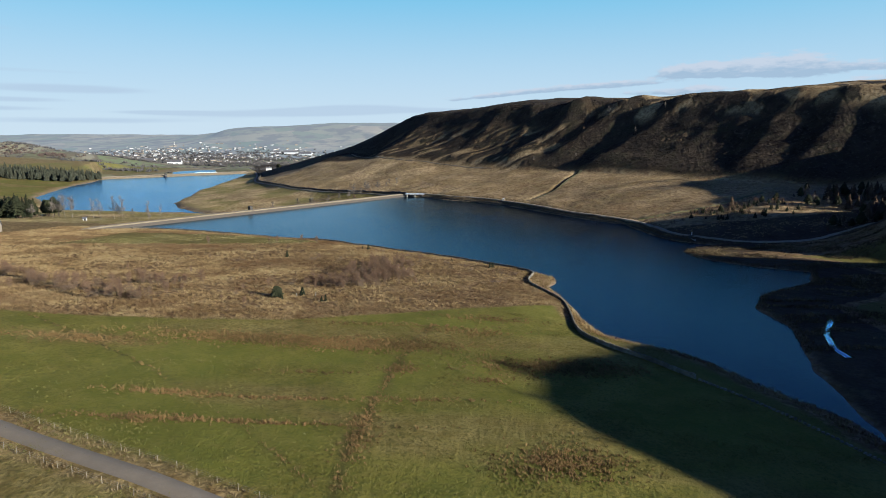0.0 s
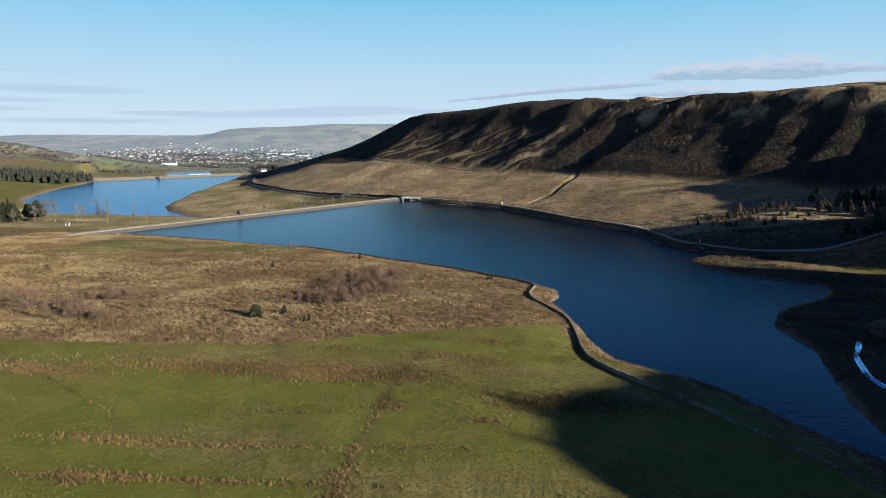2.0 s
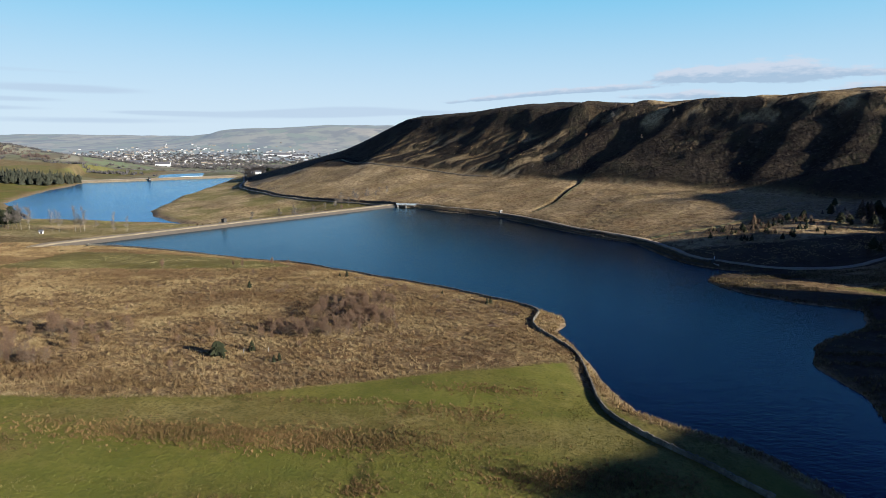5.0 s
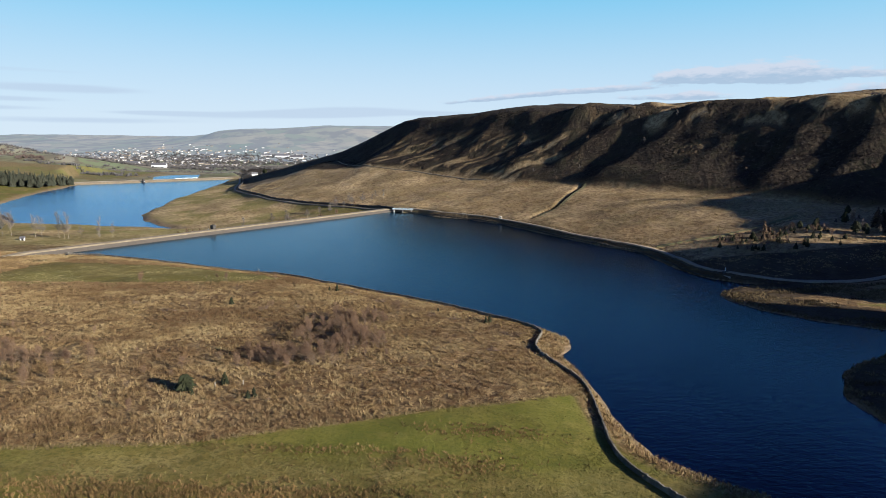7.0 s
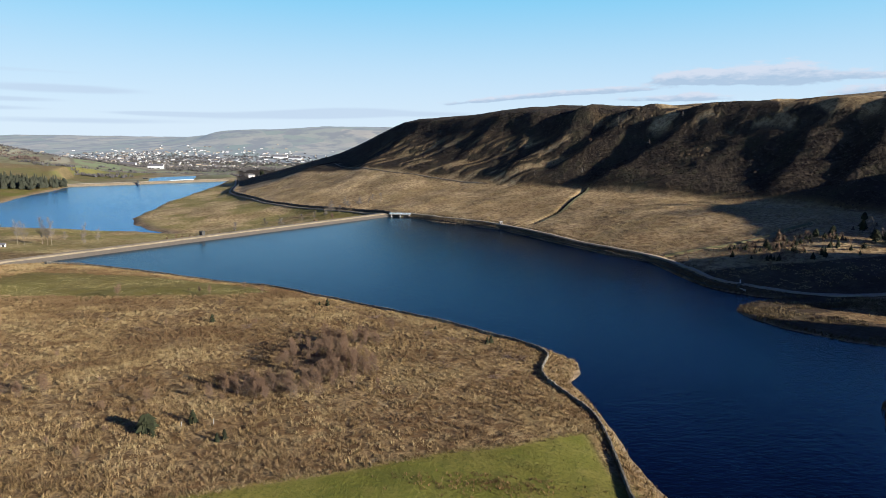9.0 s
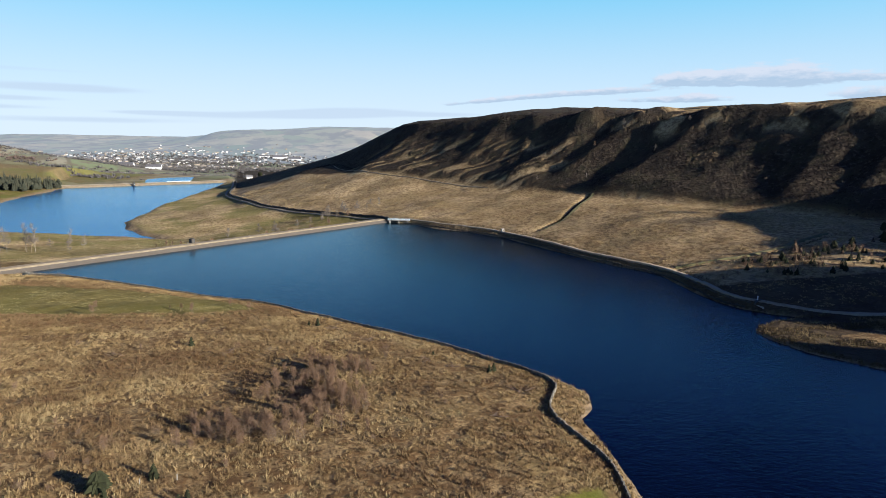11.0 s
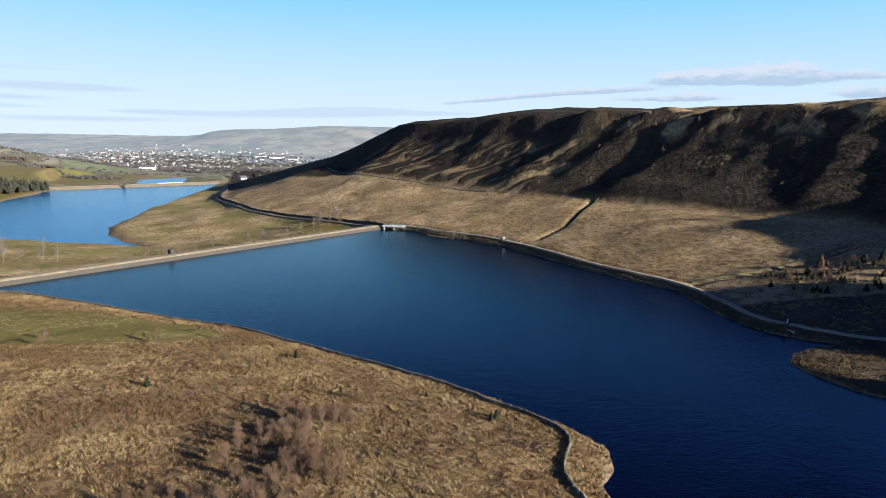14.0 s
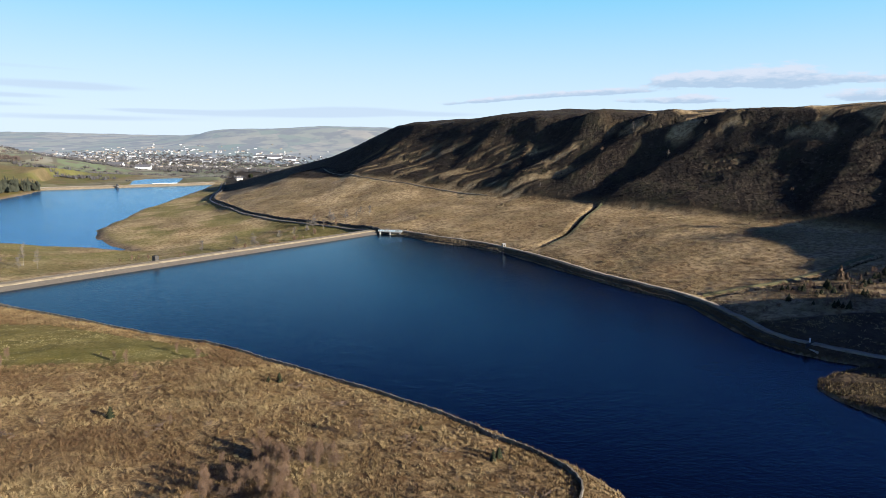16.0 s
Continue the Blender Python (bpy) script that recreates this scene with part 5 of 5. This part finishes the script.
plant(SCRUB[:2], [(138 + 5.6 * i + r.uniform(-1, 1), 420 + 1.4 * i + 5 * j + r.uniform(-1, 1)) for i in range(9) for j in range(3)], 84, 0.3, 0.5)
plant(FIRS[1:2] + [YOUNG[1]] + TALL, [(r.uniform(232, 300), r.uniform(330, 440)) for _ in range(44)], 85, 0.35, 0.7)
plant([YOUNG[1]], [(r.uniform(252, 306), r.uniform(366, 432)) for _ in range(55)], 98, 0.9, 1.5)
plant(FIRS[1:2] + FIRS[:1] + [YOUNG[1]], [(r.uniform(216, 330), r.uniform(356, 470)) for _ in range(50)], 99, 0.3, 0.55)
# Trees out of view on the near crest, added to fringe its shade.
plant(TALL, [(r.gauss(264, 7), r.uniform(-24, 34)) for _ in range(60)], 86, 0.3, 0.52)
plant(TALL, [(r.uniform(395, 430), r.uniform(395, 480)) for _ in range(30)], 88, 0.6, 1.1)
plant(TALL[:1] + SCRUB[:2], [(190, 742), (205, 690), (160, 735), (240, 700), (120, 690), (100, 715), (143, 690), (228, 650), (262, 596), (300, 560), (330, 540), (215, 560)], 87, 0.6, 1.1)


# ---- felled branches among the rushes ----
BRASH = [(-34, 325, 3.0), (-20, 315, 2.5), (1, 293, 2.5), (9, 289, 2.0), (29, 270, 2.2), (26, 271.5, 1.8), (19, 253, 2.4), (-94, 289, 2.0), (-61, 296, 2.4), (-56, 319, 1.6), (-111, 299, 2.2)]


def brash_pile(x, y, wide, seed):
    q = random.Random(seed)
    root = tagged(new("brash_pile"), "tangled pile of grey-brown felled branches", "brash pile", "brash piles")
    root.matrix_basis = pose(x, y, ground_at(x, y), 0, 0, q.uniform(0, 360))
    for n in range(14):
        bm = bmesh.new()
        a = Vector((q.gauss(0, wide * 0.5), q.gauss(0, wide * 0.3), q.uniform(0.0, 0.5)))
        d = Vector((q.gauss(0, 1), q.gauss(0, 0.6), q.uniform(-0.1, 0.3))).normalized() * q.uniform(1.2, 2.8)
        cone_stem(bm, a, a + d, q.uniform(0.05, 0.11), 0.02, 5)
        for _ in range(3):
            b = a + d * q.uniform(0.3, 0.9)
            cone_stem(bm, b, b + Vector((q.gauss(0, 0.5), q.gauss(0, 0.5), q.uniform(0.1, 0.6))), 0.03, 0.008, 4)
        part("branch", bm, DEADWOOD, root)


for n, (x, y, wide) in enumerate(BRASH):
    brash_pile(x, y, wide, 200 + n)


# ---- lower dam ----
low_dam = tagged(new("lower_dam"), "far grassy dam with a pale roadway along its crest", "dam", kind="structure")
low_line = run((-430, 1366), (-655, 1172), LOW_Z, 30)
part("embankment", swept(low_line, [(-60, -22), (-8, 2.8), (-4, 3.4), (4, 3.4), (7, 2.6), (16, -3), (16, -22)]), TURF, low_dam)
part("roadway", swept(low_line, [(-3.2, 3.3), (-3.2, 3.55), (3.2, 3.55), (3.2, 3.3)]), TRACK, low_dam)
part("parapet", swept(low_line, [(3.4, 3.2), (3.4, 3.9), (3.8, 3.9), (3.8, 3.2)]), BUFF, low_dam)
footbridge(-496, 1302, 41, 44, LOW_Z + 4.2, "long white footbridge on the far dam")
far_tower = valve_tower(-556, 1243, 131)
far_tower.matrix_basis = pose(-552, 1240, LOW_Z + 0.4, 0, 0, 131)


# ---- buildings ----
def house(long, deep, eaves, label, wall, category="house", chimneys=1, name="house", entry=True):
    """Gabled walls, an overhanging roof, chimneys, windows and a door."""
    root = tagged(new(name), label, category, "houses of the town")
    ridge = eaves + deep * 0.42
    bm = bmesh.new()
    x, y = long / 2, deep / 2
    v = [bm.verts.new(p) for p in ((-x, -y, -2), (x, -y, -2), (x, y, -2), (-x, y, -2), (-x, -y, eaves), (x, -y, eaves), (x, y, eaves), (-x, y, eaves), (-x, 0, ridge), (x, 0, ridge))]
    for f in ((0, 1, 5, 4), (2, 3, 7, 6), (1, 2, 6, 9, 5), (3, 0, 4, 8, 7)):
        bm.faces.new([v[i] for i in f])
    part("wall", bm, wall, root)
    bm = bmesh.new()
    o, t = 0.4, 0.25
    for side in (-1, 1):
        a = [(-x - o, side * (y + o), eaves - 0.15), (x + o, side * (y + o), eaves - 0.15), (x + o, 0, ridge + 0.12), (-x - o, 0, ridge + 0.12)]
        low = [bm.verts.new(p) for p in a]
        up = [bm.verts.new((p[0], p[1], p[2] + t)) for p in a]
        bm.faces.new(up)
        bm.faces.new(low[::-1])
        for i in range(4):
            bm.faces.new((low[i], low[(i + 1) % 4], up[(i + 1) % 4], up[i]))
    bmesh.ops.recalc_face_normals(bm, faces=bm.faces)
    part("roof", bm, SLATE, root)
    for i in range(chimneys):
        bm = bmesh.new()
        box(bm, -x * 0.8 + i * long / max(chimneys, 1), 0, ridge + 0.5, 0.9, 0.7, 1.6)
        stack = part("chimney", bm, BUFF, root)
        bm = bmesh.new()
        bmesh.ops.create_cone(bm, cap_ends=True, segments=6, radius1=0.2, radius2=0.15, depth=0.7, matrix=Matrix.Translation((-x * 0.8 + i * long / max(chimneys, 1), 0, ridge + 1.6)))
        part("chimney_pot", bm, POST, stack)
    if entry:
        bm = bmesh.new()
        box(bm, x * 0.3, -y - 0.03, 1.1, 1.3, 0.12, 2.2)
        part("door", bm, DARK, root)
    return root


KINDS = [seat(house(12, 8, 5.4, "white-rendered house with a slate roof", WHITE), -1300, 2500, 20),
         seat(house(30, 8, 5.6, "long terrace of buff stone houses", BUFF, "terrace", 4, "terrace"), -1260, 2440, 10),
         seat(house(11, 8, 5.2, "buff stone house with a slate roof", BUFF), -1220, 2550, 60),
         seat(house(22, 9, 5.6, "row of white-rendered houses with slate roofs", WHITE, "terrace", 3, "terrace"), -1180, 2600, -12)]
r = random.Random(91)
spots = []
for cx, cy, sx, sy, count in ((-1450, 2850, 200, 130, 100), (-1150, 2500, 190, 130, 60), (-900, 2420, 150, 130, 70), (-850, 2900, 170, 130, 70), (-1750, 3000, 220, 120, 40), (-1100, 3200, 300, 110, 60)):
    for _ in range(count):
        spots.append((cx + r.gauss(0, sx), cy + r.gauss(0, sy)))
for x, y in spots:
    src = r.choice(KINDS)
    k1 = r.uniform(0.4, 0.66)
    copy_thing(src, pose(x, y, ground_at(x, y) + 0.3, 0, 0, r.choice((12, 20, 100, 78, -10)) + r.uniform(-12, 12)) @ Matrix.Diagonal((k1, k1, k1, 1)))
# the far quarters, whose doors and chimneys are too small to tell
FAR_KINDS = [seat(house(24, 9, 6, "long white-rendered terrace in the far town", WHITE, "terrace", 0, "terrace", False), -1330, 2900, 8),
             seat(house(13, 9, 6, "white house with a slate roof in the far town", WHITE, "house", 0, "house", False), -1390, 2820, 30),
             seat(house(26, 9, 6, "long stone terrace in the far town", BUFF, "terrace", 0, "terrace", False), -1420, 2930, -10)]
for cx, cy, sx, sy, count in ((-1420, 3060, 130, 50, 40), (-1250, 3150, 170, 40, 30), (-1000, 2650, 170, 70, 28), (-820, 2780, 150, 60, 26), (-1180, 2750, 160, 70, 26), (-1650, 2900, 120, 50, 16), (-900, 3120, 160, 50, 16)):
    for _ in range(count):
        x, y = cx + r.gauss(0, sx), cy + r.gauss(0, sy)
        k1 = r.uniform(0.36, 0.62)
        copy_thing(r.choice(FAR_KINDS), pose(x, y, ground_at(x, y) + 0.3, 0, 0, r.choice((8, 14, 96, -6)) + r.uniform(-10, 10)) @ Matrix.Diagonal((k1, k1, k1, 1)))
MILL = seat(house(48, 18, 7, "long pale industrial shed on the valley floor", SHED, "factory", 0, "factory_shed"), -1010, 2130, 4)
for x, y, turn, k1 in ((-720, 2950, 4, 1.3), (-800, 2980, 8, 1.0), (-640, 2900, -4, 1.2), (-1150, 2280, 12, 0.6), (-1480, 2520, 20, 0.7), (-930, 2700, 0, 0.7)):
    copy_thing(MILL, pose(x, y, ground_at(x, y) + 0.3, 0, 0, turn) @ Matrix.Diagonal((k1, k1, k1 * 0.8, 1)))
FARM = seat(house(13, 7, 4.6, "white farmhouse beside a dark tree near the far dam", WHITE, "farmhouse", 2, "farmhouse"), -420, 1500, 15)
copy_thing(FARM, pose(-1180, 1380, ground_at(-1180, 1380), 0, 0, 30))
copy_thing(MILL, pose(-862, 2001, ground_at(-862, 2001), 0, 0, 10) @ Matrix.Diagonal((0.9, 0.9, 0.9, 1)))
plant(FIRS[1:2], [(-402, 1512), (-396, 1505)], 92, 0.8, 0.95)
BARN = seat(house(12, 7, 3.2, "low stone barn with a dark slate roof", BUFF, "barn", 0, "barn"), -272, 376, 25)
HUT = seat(house(2.4, 2.0, 1.7, "tiny white hut below the dam", WHITE, "hut", 0, "hut"), -285, 497, 10)


# ---- far woods and hedges ----
def thicket(name, label, places, tall, seed, mat, blades=22):
    x, y = np.array([p[0] for p in places]), np.array([p[1] for p in places])
    return tufts(name, label, "woodland", x, y, tall, tall * 1.5, blades, mat, seed, 0.4)


r = random.Random(95)
woods = []
for cx, cy, sx, sy, count in ((-1000, 2250, 280, 70, 170), (-1300, 2350, 240, 60, 170), (-780, 2650, 200, 60, 110), (-1150, 2700, 300, 70, 160), (-1650, 2600, 240, 120, 160), (-1050, 2950, 350, 60, 130),
                              (-1000, 1960, 60, 25, 50), (-820, 2020, 120, 24, 60), (-560, 2150, 150, 40, 60), (-760, 1480, 60, 16, 30), (-900, 1700, 130, 22, 60), (-620, 1800, 110, 26, 60), (-1050, 2080, 200, 30, 90), (-700, 2280, 200, 40, 90), (-1000, 2600, 220, 120, 150), (-1300, 2900, 260, 120, 170), (-850, 2900, 220, 100, 120)):
    woods += [(cx + r.gauss(0, sx), cy + r.gauss(0, sy)) for _ in range(int(count * 1.6))]
thicket("valley_woods", "leafless woods and hedges round the town, greyed for haze", woods, 6.5, 96, HAZY_TWIGS)
thicket("hill_woods", "russet leafless wood on the far hillside", [(r.gauss(-1560, 110), r.gauss(2150, 70)) for _ in range(420)] + [(r.gauss(-1090, 30), r.gauss(1760, 16)) for _ in range(50)], 6, 97, RUSSET, 16)
